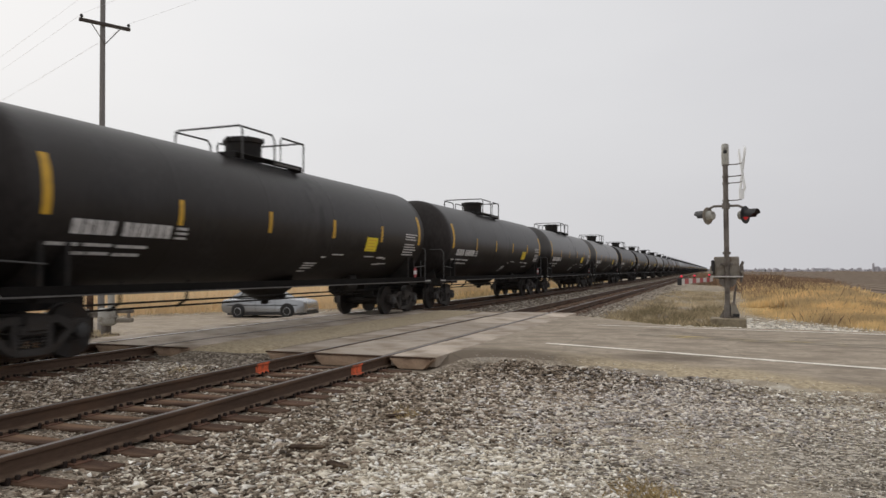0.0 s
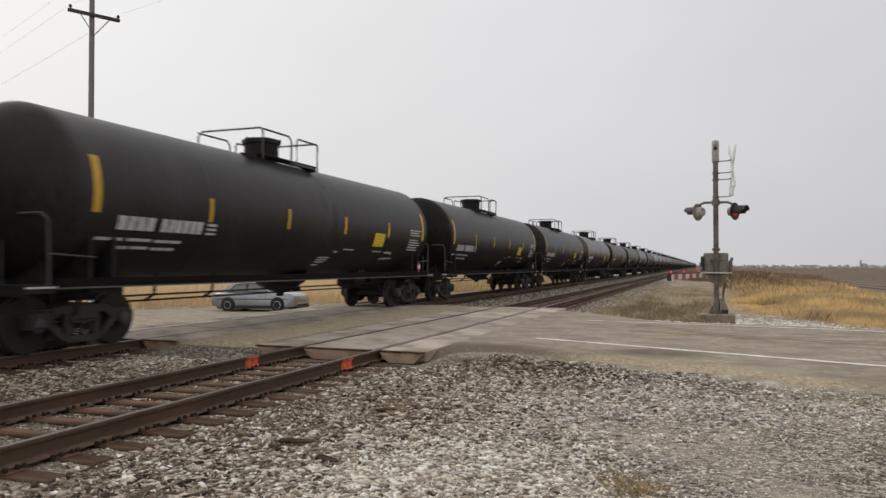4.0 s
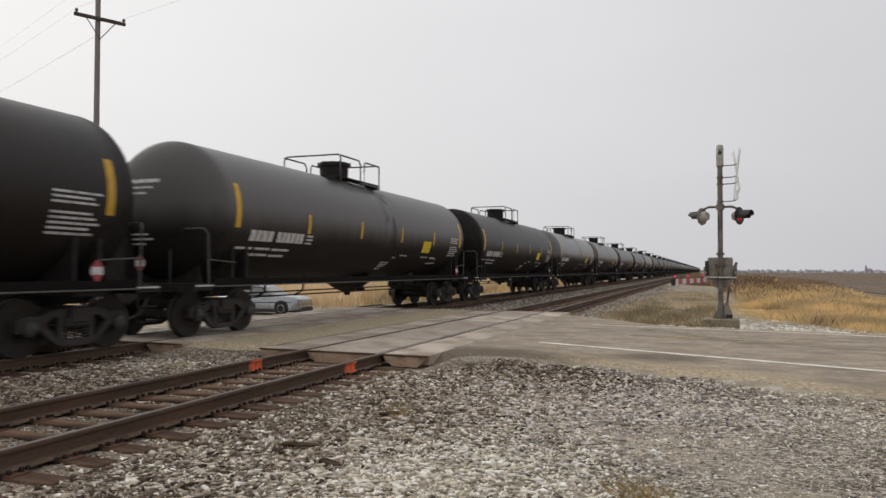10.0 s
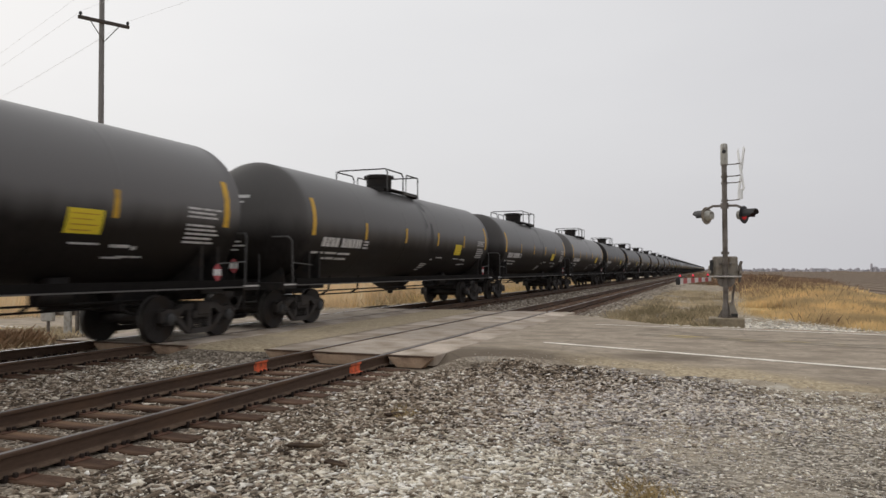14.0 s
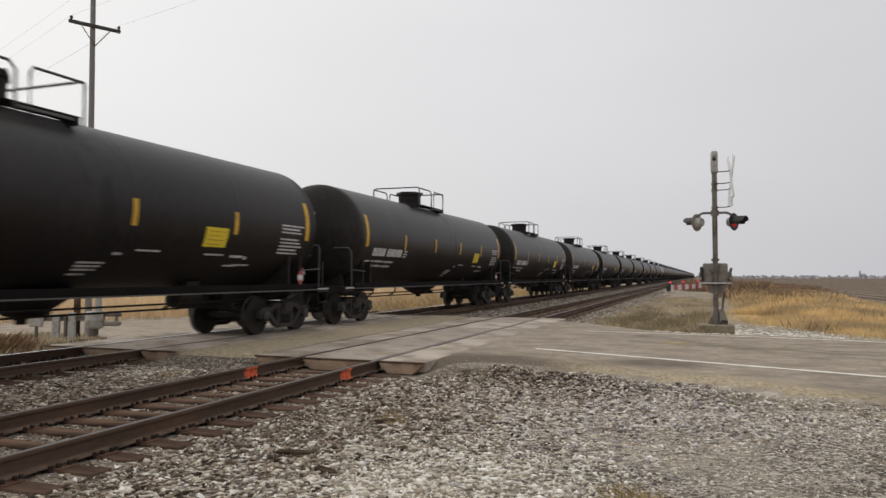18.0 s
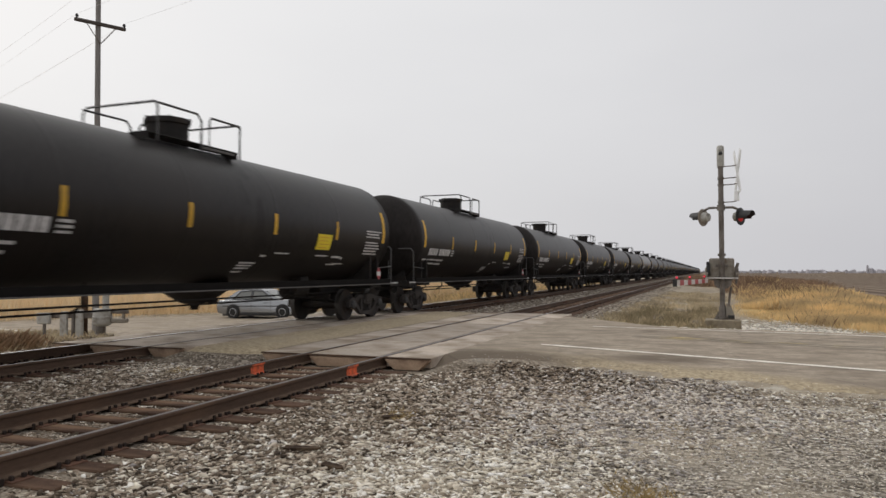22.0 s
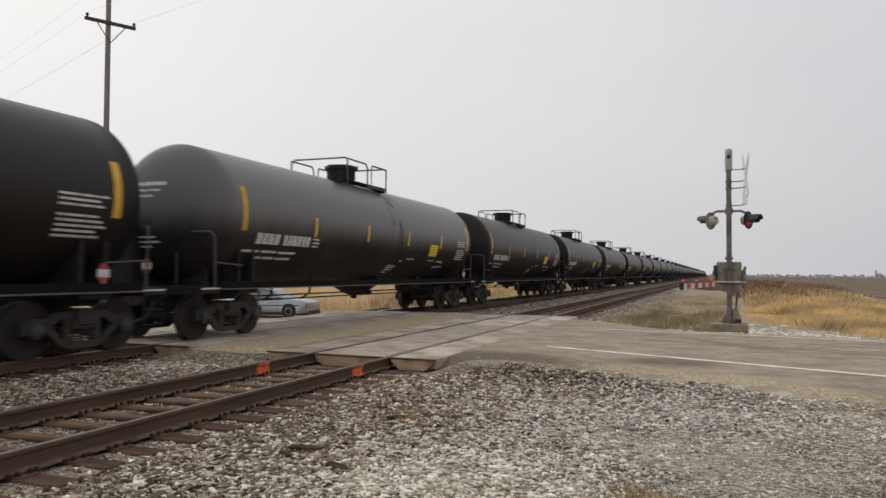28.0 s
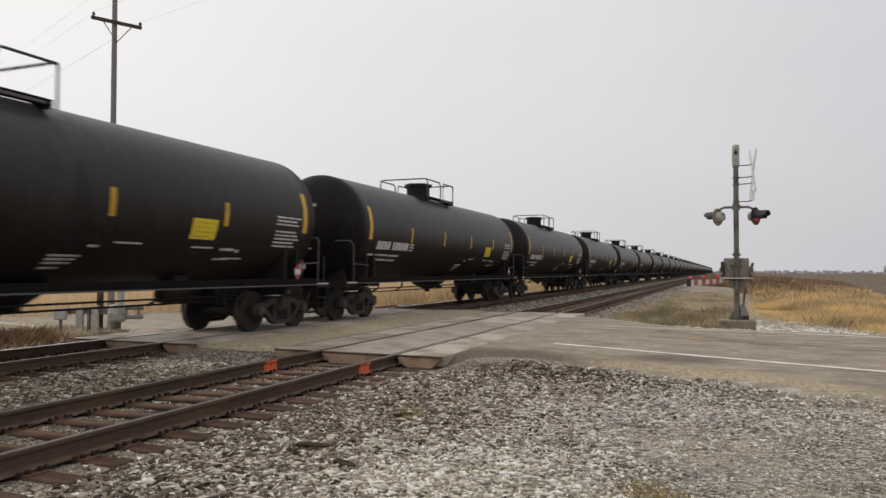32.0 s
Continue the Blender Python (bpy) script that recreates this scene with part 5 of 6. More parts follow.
    gear = Mesh().prism([(-0.22, 1.16), (-0.20, 1.02), (-0.10, 0.93), (0.14, 0.93), (0.24, 1.02), (0.26, 1.16)], "y", 0.0, 0.42)
    part("gear_case", gear, M_MAST, sig, "dark rounded gear case")
    for z in (1.58, 1.24):
        part("clamp", Mesh().lathe([(0.105, z - 0.035), (0.105, z + 0.035)], "z", (0, 0, 0), 12).box(-0.17, 0.17, 0.02, 0.085, z - 0.03, z + 0.03, 0.008), M_MAST, sig)
    part("clamp_bar", Mesh().box(-0.44, 0.42, -0.115, -0.08, 1.205, 1.245, 0.008), M_GATEW, sig, "pale clamp bar")
    part("terminal_box", Mesh().box(-0.42, -0.335, -0.04, 0.22, 1.30, 1.70, 0.02), M_BLACK, sig, "dark terminal box")
    part("side_lever", Mesh().tube([(0.37, 0.0, 1.06), (0.40, 0.0, 1.36), (0.38, 0.0, 1.52), (0.43, 0.0, 1.66)], [0.03, 0.045, 0.05, 0.035], 8), M_MAST, sig)
    part("mast_clamp", Mesh().lathe([(0.11, 1.86), (0.11, 1.93)], "z", (0, 0, 0), 12), M_MAST, sig)
    st = Mesh().tube([(0.17, 0.03, 0.42), (0.20, 0.03, 0.75), (0.25, 0.05, 0.98)], 0.033, 8)
    part("conduit", st, M_MAST, sig)
    cw = Mesh()
    for x in (-0.40, 0.40):
        cw.box(x - 0.025, x + 0.025, -0.40, 0.75, 1.31, 1.39, 0.01)
        cw.box(x - 0.06, x + 0.06, 0.45, 0.80, 1.18, 1.54, 0.03)
    cw.tube([(-0.42, 0.3, 1.37), (0.46, 0.3, 1.37)], 0.045, 10)
    part("counterweight", cw, M_GREYSTEEL, sig, "grey counterweight arms")
    # the gate arm, lowered: striped, towards -y
    a0, a1 = Vector((-0.40, -0.4, 1.15)), Vector((-1.12, -4.0, 1.14))
    n = 9
    d = (a1 - a0)
    side = Vector((d.y, -d.x, 0)).normalized() * 0.022
    for k in range(n):
        p, q = a0 + d * (k / n), a0 + d * ((k + 1) / n)
        h0, h1 = 0.054 + 0.0015 * k, 0.054 + 0.0015 * (k + 1)
        v = []
        for c, h in ((p, h0), (q, h1)):
            v += [c - side + Vector((0, 0, -h)), c + side + Vector((0, 0, -h)), c + side + Vector((0, 0, h)), c - side + Vector((0, 0, h))]
        seg = Mesh().add(v, [(3, 2, 1, 0), (4, 5, 6, 7), (0, 1, 5, 4), (1, 2, 6, 5), (2, 3, 7, 6), (3, 0, 4, 7)])
        part("gate_stripe", seg, M_GATER if (n - k) % 2 == 0 else M_GATEW, sig, "red gate stripe" if (n - k) % 2 == 0 else "white gate stripe", smooth=False)
    part("gate_tip", Mesh().box(a1.x - 0.05, a1.x + 0.05, a1.y - 0.06, a1.y + 0.02, a1.z - 0.085, a1.z + 0.085, 0.01), M_BLACK, sig, "dark end cap")
    for k, w in enumerate((0.05, 0.42, 0.90)):
        c = a1 - d * w
        lampo = part("gate_lamp", Mesh().lathe([(0.035, -0.04), (0.04, 0.0), (0.035, 0.04)], "y", tuple(c + Vector((0, 0, 0.13))), 12).box(c.x - 0.02, c.x + 0.02, c.y - 0.02, c.y + 0.02, c.z + 0.07, c.z + 0.12), M_BLACK, sig)
        part("gate_lens", Mesh().lathe([(0.028, -0.042), (0.018, -0.055), (0.0001, -0.058)], "y", tuple(c + Vector((0, 0, 0.13))), 12), M_GLOW, lampo, "lit red lens")
    return sig


# ---- what stands behind the train on the other side of the road ----
def build_far_gate():
    """A drum-shaped gate mechanism on its post, a low barrier beside it and a brown marker post."""
    base = pose(-17.85, 17.35, -0.56, 0, 0, 20.3)
    gate = thing("crossing_gate", "pale drum-shaped gate mechanism on a short post behind the tracks", "crossing gate", at=base)
    part("foundation", Mesh().box(-0.26, 0.26, -0.26, 0.26, -0.35, 0.03, 0.02), M_FOOT, gate, "low brown concrete foundation")
    part("post", Mesh().lathe([(0.20, 0.03), (0.20, 0.06), (0.15, 0.08), (0.15, 0.34)], "z", (-0.05, 0, 0), 16), M_MAST, gate)
    part("casing", Mesh().lathe([(0.16, 0.30), (0.26, 0.36), (0.285, 0.40), (0.285, 0.56), (0.295, 0.57), (0.295, 0.61), (0.285, 0.62), (0.285, 0.80), (0.24, 0.85), (0.08, 0.86)], "z", (0, 0, 0), 24), M_CASING, gate, "pale grey drum casing")
    part("mast", Mesh().tube([(0.10, 0, 0.82), (0.10, 0, 2.6)], 0.10, 14), M_CASING, gate, "pale grey mast")
    cw = part("counterweight", Mesh().box(0.26, 0.82, -0.05, 0.05, 0.69, 0.80, 0.02), M_MAST, gate, "dark counterweight arm")
    part("weight", Mesh().box(0.30, 0.78, -0.12, 0.12, 0.40, 0.54, 0.03).box(0.62, 0.70, -0.04, 0.04, 0.52, 0.71, 0.01), M_GREYSTEEL, cw, "grey weight block")
    wall = thing("low_barrier", "low weathered barrier of posts and a dark rail", "barrier", at=base @ pose(0, 0.55, 0))
    part("rail", Mesh().box(-2.2, -0.42, -0.05, 0.05, 0.52, 0.70, 0.02), M_MAST, wall, "dark weathered rail")
    for x, w, z, material in ((-1.44, 0.115, 0.74, M_CASING), (-1.14, 0.045, 0.72, M_MAST), (-0.94, 0.11, 0.80, M_CASING)):
        part("post", Mesh().box(x - w, x + w, -0.17, -0.055, -0.3, z, 0.02), material, wall, "pale weathered post" if w > 0.1 else "")
    part("end_box", Mesh().box(-2.28, -1.86, -0.2, -0.055, 0.34, 0.70, 0.03), M_CASING, wall, "pale end box")
    part("end_leg", Mesh().box(-2.10, -2.02, -0.16, -0.08, -0.3, 0.34, 0.01), M_MAST, wall)
    marker = thing("marker_post", "slim dark wooden post behind the barrier", "post", at=base @ pose(-0.95, 0.75, 0))
    part("post", Mesh().tube([(0, 0, -0.3), (0.01, 0, 1.55)], [0.105, 0.10], 10), M_TIE, marker)


M_CASING = mat("pale painted casing", (0.47, 0.46, 0.43), 0.7, 0.1, vary=0.2, scale=4, fine=30, bump=0.1, stain=(0.26, 0.23, 0.19), stain_at=0.58, stain_scale=4)


# ---- utility pole and wires ----
def build_pole():
    px, py = -21.64, 20.71
    z0 = float(ground_z(px, py))
    pole = thing("utility_pole", "weathered wooden utility pole with one crossarm", "utility pole", at=pose(px, py, z0, 0, -0.35, 0))
    part("shaft", Mesh().tube([(0, 0, -0.2), (0, 0, 5), (0, 0, 13.2)], [0.125, 0.11, 0.09], 14), M_POLE, pole)
    s = SKEW
    ax = Vector((0.45, 0.89, 0)).normalized()
    turn = math.degrees(math.atan2(ax.y, ax.x))
    zc = 11.70
    part("crossarm", Mesh().box(-0.92, 0.92, -0.06, 0.06, zc - 0.06, zc + 0.06, 0.01, turn=pose(0.14, -0.02, 0, 0, 0, turn)), M_ARM, pole, "wooden crossarm")
    tips = []
    for d in (-0.85, 0.85):
        c = ax * d + Vector((0.14, 0, 0))
        part("insulator", Mesh().lathe([(0.025, zc + 0.05), (0.025, zc + 0.10), (0.055, zc + 0.11), (0.06, zc + 0.16), (0.035, zc + 0.21), (0.015, zc + 0.22)], "z", tuple(c), 12), M_BLACK, pole, "dark insulator")
        b = Mesh().tube([tuple(ax * d * 0.62 + Vector((0.16, 0, zc - 0.05))), (0.12, 0, zc - 0.75)], 0.018, 5)
        part("brace", b, M_MAST, pole)
        tips.append(Vector((px - 0.07, py, z0 + zc + 0.22)) + c)
    part("insulator", Mesh().lathe([(0.03, 13.1), (0.07, 13.25), (0.07, 13.4), (0.03, 13.5)], "z", (0, 0, 0), 12), M_BLACK, pole, "dark insulator")
    tips.append(Vector((px, py, z0 + 13.45)))
    tips.append(Vector((px - 0.1, py, z0 + 11.1)))

    def wire(a, b, sag, r=0.0034):
        pts = []
        for i in range(25):
            u = i / 24
            p = a.lerp(b, u)
            p.z -= sag * 4 * u * (1 - u)
            pts.append(p)
        thing("overhead_wire", "thin grey overhead wire strung from the pole", "wire", "overhead wires", mesh=Mesh().tube(pts, r, 5), material=M_WIRE)

    away, here = Vector((-49, 20.2, 0.3)), Vector((60, -20, 0.8))
    for i, tip in enumerate(tips):
        wire(tip, tip + away, 0.45, 0.0034 if i < 3 else 0.0024)
        if i != 3:
            wire(tip, tip + here, 1.0)


# ---- waiting car ----
def build_car():
    """A silver saloon; its nose is towards +x."""
    cx, cy = -21.42, 31.45
    z0 = float(road_z(cx, cy)) + 0.005
    car = thing("parked_car", "silver saloon car waiting at the crossing", "car", at=pose(cx, cy, z0, 0, -0.6, 7))
    low = [(-2.30, 0.30), (-2.36, 0.55), (-2.34, 0.80), (-2.24, 0.92), (-1.45, 0.96), (0.75, 0.96), (1.5, 0.93), (2.04, 0.87), (2.25, 0.77), (2.33, 0.55), (2.31, 0.24), (1.9, 0.17), (-1.95, 0.19)]
    body = Mesh()
    v, f = [], []
    ws = [-0.90, -0.86, -0.72, 0.72, 0.86, 0.90]
    sc = [0.90, 0.975, 1.0, 1.0, 0.975, 0.90]
    n = len(low)
    for w, k in zip(ws, sc):
        for x, z in low:
            v.append((x * (0.93 + 0.07 * (k - 0.9) / 0.1), w, 0.6 + (z - 0.6) * k))
    for j in range(len(ws) - 1):
        for i in range(n):
            a, b = j * n + i, j * n + (i + 1) % n
            f.append((a, b, b + n, a + n))
    f += [tuple(range(n))[::-1], tuple(range(len(v) - n, len(v)))]
    body.add(v, f)
    part("body", body, M_CARPAINT, car, "silver painted body")
    cab = Mesh()
    v, f = [], []
    prof = [(-1.98, 0.92), (-1.22, 1.40), (-0.72, 1.47), (-0.02, 1.47), (0.28, 1.42), (1.10, 0.92)]
    n = len(prof)
    for w, top in ((-0.82, 0.60), (0.82, -0.60)):
        for x, z in prof:
            k = (z - 0.91) / 0.56
            v.append((x, w * (1 - 0.24 * k), z))
    f = [tuple(range(n)), tuple(range(n, 2 * n))[::-1]] + [(i, i + 1, i + 1 + n, i + n) for i in range(n - 1)]
    cab.add(v, f)
    part("roof", cab, M_CARPAINT, car, "silver roof and pillars")
    # side windows, screens
    for s in (-1, 1):
        for quad in (((-1.42, 0.98), (-1.04, 1.34), (-0.42, 1.40), (-0.42, 0.98)), ((-0.34, 0.98), (-0.34, 1.40), (0.16, 1.38), (0.78, 0.98))):
            w = Mesh()
            pts = []
            for off in (0.0, 0.008):
                for x, z in quad:
                    k = (z - 0.91) / 0.56
                    pts.append((x, s * (0.82 * (1 - 0.24 * k) + off), z))
            w.add(pts, [(0, 1, 2, 3), (4, 5, 6, 7), (0, 1, 5, 4), (1, 2, 6, 5), (2, 3, 7, 6), (3, 0, 4, 7)])
            window = part("side_window", w, M_GLASS, car, "side window with a pale reflection")
            edge = Mesh()
            ring = [(x, s * (0.82 * (1 - 0.24 * (z - 0.91) / 0.56) + 0.010), z) for x, z in quad]
            for p, q in zip(ring, ring[1:] + ring[:1]):
                edge.tube([p, q], 0.026, 6)
            part("window_trim", edge, M_BLACK, window, "black window surround")
    for (xa, za), (xb, zb) in (((0.33, 1.39), (1.02, 0.968)), ((-1.30, 1.35), (-1.88, 0.982))):
        w = Mesh()
        sx = 0.012 if xa > 0 else -0.012
        pts = []
        for off in (0.0, 1.0):
            for x, z, yy in ((xa, za, 0.60), (xa, za, -0.60), (xb, zb, -0.72), (xb, zb, 0.72)):
                pts.append((x + sx * off, yy, z + 0.008 * off))
        w.add(pts, [(0, 1, 2, 3), (4, 5, 6, 7), (0, 1, 5, 4), (1, 2, 6, 5), (2, 3, 7, 6), (3, 0, 4, 7)])
        part("windscreen", w, M_GLASS, car, "glass screen")
    for s in (-1, 1):
        part("headlight", Mesh().box(2.02, 2.22, s * 0.50 if s > 0 else -0.80, 0.80 if s > 0 else -0.50, 0.55, 0.67, 0.03), M_HEAD, car, "clear headlight")
        part("tail_light", Mesh().box(-2.30, -2.22, s * 0.48 if s > 0 else -0.80, 0.80 if s > 0 else -0.48, 0.66, 0.79, 0.02), M_RED, car, "red tail light")
        part("mirror", Mesh().box(0.58, 0.74, s * 0.80 if s > 0 else -0.98, 0.98 if s > 0 else -0.80, 0.96, 1.08, 0.03), M_CARPAINT, car)
        part("door_seam", Mesh().box(-0.385, -0.37, s * 0.893 if s > 0 else -0.905, 0.905 if s > 0 else -0.893, 0.34, 0.86), M_BLACK, car)
        part("door_seam", Mesh().box(0.70, 0.715, s * 0.893 if s > 0 else -0.905, 0.905 if s > 0 else -0.893, 0.34, 0.86), M_BLACK, car)
        # the crease's shade along the flank, drawn as a dark band
        part("waist_strip", Mesh().box(-2.0, 1.9, s * 0.892 if s > 0 else -0.906, 0.906 if s > 0 else -0.892, 0.60, 0.645, 0.004), M_BLACK, car, "dark band drawn for the crease along the flank")
        for x in (-0.62, 0.42):
            part("door_handle", Mesh().box(x - 0.09, x + 0.09, s * 0.89 if s > 0 else -0.915, 0.915 if s > 0 else -0.89, 0.775, 0.80, 0.006), M_BLACK, car)
        part("sill_strip", Mesh().box(-0.95, 0.95, s * 0.89 if s > 0 else -0.91, 0.91 if s > 0 else -0.89, 0.19, 0.31, 0.008), M_BLACK, car)
    part("grille", Mesh().box(2.20, 2.275, -0.38, 0.38, 0.46, 0.58, 0.02), M_BLACK, car, "dark grille")
    # black box added below the body to draw the shade there
    part("underbody", Mesh().box(-2.0, 2.15, -0.86, 0.86, 0.13, 0.235, 0.01), M_BLACK, car, "black box standing for the shade under the car")
    part("chin", Mesh().box(2.08, 2.36, -0.78, 0.78, 0.16, 0.26, 0.03), M_BLACK, car, "black lower lip of the bumper")
    part("bumper", Mesh().box(2.05, 2.34, -0.80, 0.80, 0.24, 0.46, 0.05), M_CARPAINT, car)
    part("air_intake", Mesh().box(2.25, 2.35, -0.62, 0.62, 0.25, 0.37, 0.02), M_BLACK, car)
    for x in (-1.36, 1.36):
        for s in (-1, 1):
            wheel = part("wheel", Mesh().lathe([(0.196, -0.10), (0.30, -0.11), (0.325, -0.08), (0.325, 0.08), (0.30, 0.11), (0.196, 0.105)], "y", (0, 0, 0), 24), M_TYRE, car, "black tyre", at=pose(x, s * 0.85, 0.325))
            rim = Mesh().lathe([(0.18, -s * 0.02), (0.195, s * 0.10), (0.175, s * 0.112), (0.17, s * 0.06), (0.06, s * 0.085), (0.0001, s * 0.09)], "y", (0, 0, 0), 20)
            for k in range(5):
                a = k * 2 * math.pi / 5
                rim.box(-0.02, 0.02, s * 0.075 - 0.01, s * 0.075 + 0.01, 0.03, 0.195, 0.004, turn=pose(0, 0, 0, 0, math.degrees(a), 0))
            part("rim", rim, M_ALLOY, wheel, "silver alloy rim")
            arch = Mesh().tube([(x + 0.375 * math.cos(q), s * 0.893, 0.335 + 0.375 * math.sin(q)) for q in np.linspace(-0.3, math.pi + 0.3, 16)], 0.022, 6)
            # black disc put in for the shaded hollow; the body has no cutout
            arch.lathe([(0.37, 0.0), (0.37, 0.012)], "y", (x, s * 0.9 - 0.006, 0.335), 24)
            part("wheel_arch", arch, M_BLACK, car)


# ---- loose stuff ----
CHIP = np.array([(1, 0, 0), (0, 1, 0), (-1, 0, 0), (0, -1, 0), (0, 0, 1), (0, 0, -1)], float)
CHIP_F = np.array([(0, 1, 4), (1, 2, 4), (2, 3, 4), (3, 0, 4), (1, 0, 5), (2, 1, 5), (3, 2, 5), (0, 3, 5)])


def stones(name, xy, z, size, material, label):
    n = len(xy)
    v = CHIP[None] + rng.uniform(-0.42, 0.42, (n, 6, 3))
    v *= (size[:, None] * rng.uniform(0.65, 1.25, (n, 3)) * np.array([2.3, 0.84, 0.58]))[:, None, :]
    a, b = rng.uniform(0, 6.28, n), rng.uniform(-1.3, 1.3, n)
    ca, sa, cb, sb = np.cos(a), np.sin(a), np.cos(b), np.sin(b)
    x, y, zz = v[..., 0], v[..., 1], v[..., 2]
    y, zz = y * cb[:, None] - zz * sb[:, None], y * sb[:, None] + zz * cb[:, None]
    x, y = x * ca[:, None] - y * sa[:, None], x * sa[:, None] + y * ca[:, None]
    v = np.stack([x + xy[:, :1], y + xy[:, 1:2], zz + (z + size * rng.uniform(0.0, 0.45, n))[:, None]], -1)
    f = CHIP_F[None] + (np.arange(n) * 6)[:, None, None]
    tagged(new(name, raw_mesh(name, v.reshape(-1, 3), f.reshape(-1, 3), material)), label, "gravel", kind="stuff")


def clear_of_rails(x, y):
    ok = np.ones(len(x), bool)
    for c in (NEAR, FAR):
        d = np.abs(np.abs(x - c) - GAUGE)
        ok &= d > 0.115
    return ok


def build_gravel():
    # lot and ballast on the near side of the road
    n = 185000
    x, y = rng.uniform(-14.2, 3.4, n), rng.uniform(2.2, 11.4, n)
    keep = (y < near_edge(x) - 0.14 - 0.10 * np.sin(1.9 * x) ** 2 - 0.12 * rng.uniform(0, 1, n)) & clear_of_rails(x, y)
    keep &= ~((y > 10.3 + 0.1 * np.sin(9 * x)) & (x > -9.6) & (x < -7.3))
    keep &= ~((y > 10.55) & (np.minimum(np.abs(x - NEAR), np.abs(x - FAR)) < 1.7))
    # the lot is finer and paler towards the driving lane, coarse and darker near the track
    coarse = np.clip((1.6 - x) / 4.0, 0, 1)
    keep &= rng.uniform(0, 1, n) < 0.7 + 0.3 * coarse
    inside = np.minimum(np.abs(x - NEAR), np.abs(x - FAR)) < 1.28
    x, y, coarse, inside = x[keep], y[keep], coarse[keep], inside[keep]
    size = np.clip(rng.lognormal(-4.36, 0.34, len(x)) * (0.64 + 0.66 * coarse) * (1 + 0.32 * np.clip((y - 7.2) / 1.8, 0, 1)) * (1 - 0.32 * np.clip((x + 1.0) / 1.2, 0, 1) * np.clip((8.2 - y) / 1.2, 0, 1)), 0.007, 0.031)
    z = ground_z(x, y) - np.where(inside, 0.012, 0.0) + 0.03 * np.clip(1.6 - near_edge(x) + y, 0, 1) * (x > -3.5)
    patchy = 0.5 * np.sin(0.9 * x + 1.3 * np.sin(0.6 * y)) + 0.5 * np.sin(1.1 * y + 0.8 * x)
    # cream stone lies in one spill near the lane, blue-grey stone on the rest of the lot, browner stone along the track
    spill = np.exp(-((0.94 * x + 0.35 * y - 0.22) / 1.6) ** 2 - ((0.94 * y - 0.35 * x - 5.95) / 1.15) ** 2)
    cream = rng.uniform(0, 1, len(x)) < np.clip(1.15 * spill + 0.12 * patchy + 0.08 + 0.42 * np.clip((x + 0.2) / 1.5, 0, 1) + 0.6 * np.exp(-((x + 8.6) / 0.8) ** 2 - ((y - 9.9) / 0.7) ** 2), 0.03, 0.95)
    slate = ~cream & (rng.uniform(0, 1, len(x)) < np.clip(0.42 + (x + 2.4) / 2.6 + 0.3 * patchy, 0.05, 0.93))
    # dirt has worked up through the stones beside the crossing
    muddy = rng.uniform(0, 1, len(x)) < 0.45 * np.exp(-((x + 3.2) / 1.1) ** 2 - ((y - 8.5) / 1.5) ** 2) + 0.5 * np.exp(-((x + 3.4) / 0.5) ** 2 - ((y - 5.6) / 0.5) ** 2)
    cream, slate = cream & ~muddy, slate & ~muddy
    brown = ~cream & ~slate
    xy = np.stack([x, y], -1)
    stones("ballast", xy[brown], z[brown], size[brown], M_STONE, "loose grey and tan crushed stone")
    stones("lot_gravel", xy[slate], z[slate], size[slate], M_SLATE, "loose blue-grey gravel of the lot beside the track")
    stones("lot_gravel", xy[cream], z[cream], size[cream], M_LOT, "pale cream gravel spilled on the lot")
    # stray stones on the sandy shoulder
    n = 700
    x = rng.uniform(-3.8, 3.4, n)
    y = near_edge(x) - 0.5 + np.abs(rng.normal(0, 0.45, n))
    stones("lot_gravel", np.stack([x, y], -1), np.where(y > near_edge(x), road_z(x, y), ground_z(x, y)), rng.uniform(0.003, 0.009, n), M_SLATE, "stray gravel on the sandy road shoulder")
    # ballast beyond the crossing
    n = 26000
    y = 24.5 + 55 * rng.uniform(0, 1, n) ** 1.6
    x = rng.uniform(-14.0, -2.6, n)
    keep = clear_of_rails(x, y) & (rng.uniform(0, 1, n) < np.where(x > -3.5, 0.5, 1))
    keep &= ~((np.minimum(np.abs(x - NEAR), np.abs(x - FAR)) < 1.28) & (rng.uniform(0, 1, n) < 0.4))
    x, y = x[keep], y[keep]
    size, z = rng.uniform(0.025, 0.055, len(x)), ground_z(x, y) - 0.01
    between = np.minimum(np.abs(x - NEAR), np.abs(x - FAR)) < 1.35
    for some, material, label in ((between, M_BED, "dirty dark crushed stone between the rails"), (~between, M_SHOULDER, "dusty tan crushed stone beside the tracks")):
        stones("ballast", np.stack([x, y], -1)[some], z[some], size[some], material, label)
    # pale rubble beside the signal and along the far road edge
    n = 14000
    x = rng.uniform(-1.2, 12, n)
    y = far_edge(x) + 0.1 + np.abs(rng.normal(0, 1.0, n)) * np.where(x > 0.8, 3.4, 0.6)
    stones("rubble", np.stack([x, y], -1), ground_z(x, y), rng.uniform(0.015, 0.05, n), M_PALE, "pale broken stone beside the road")
    n = 1500
    x, y = rng.uniform(-20, -13, n), rng.uniform(8, 17, n)
    keep = y < near_edge(x) - 0.1
    stones("rubble", np.stack([x, y], -1)[keep], ground_z(x, y)[keep], rng.uniform(0.02, 0.07, keep.sum()), M_STONE, "loose stone behind the track")


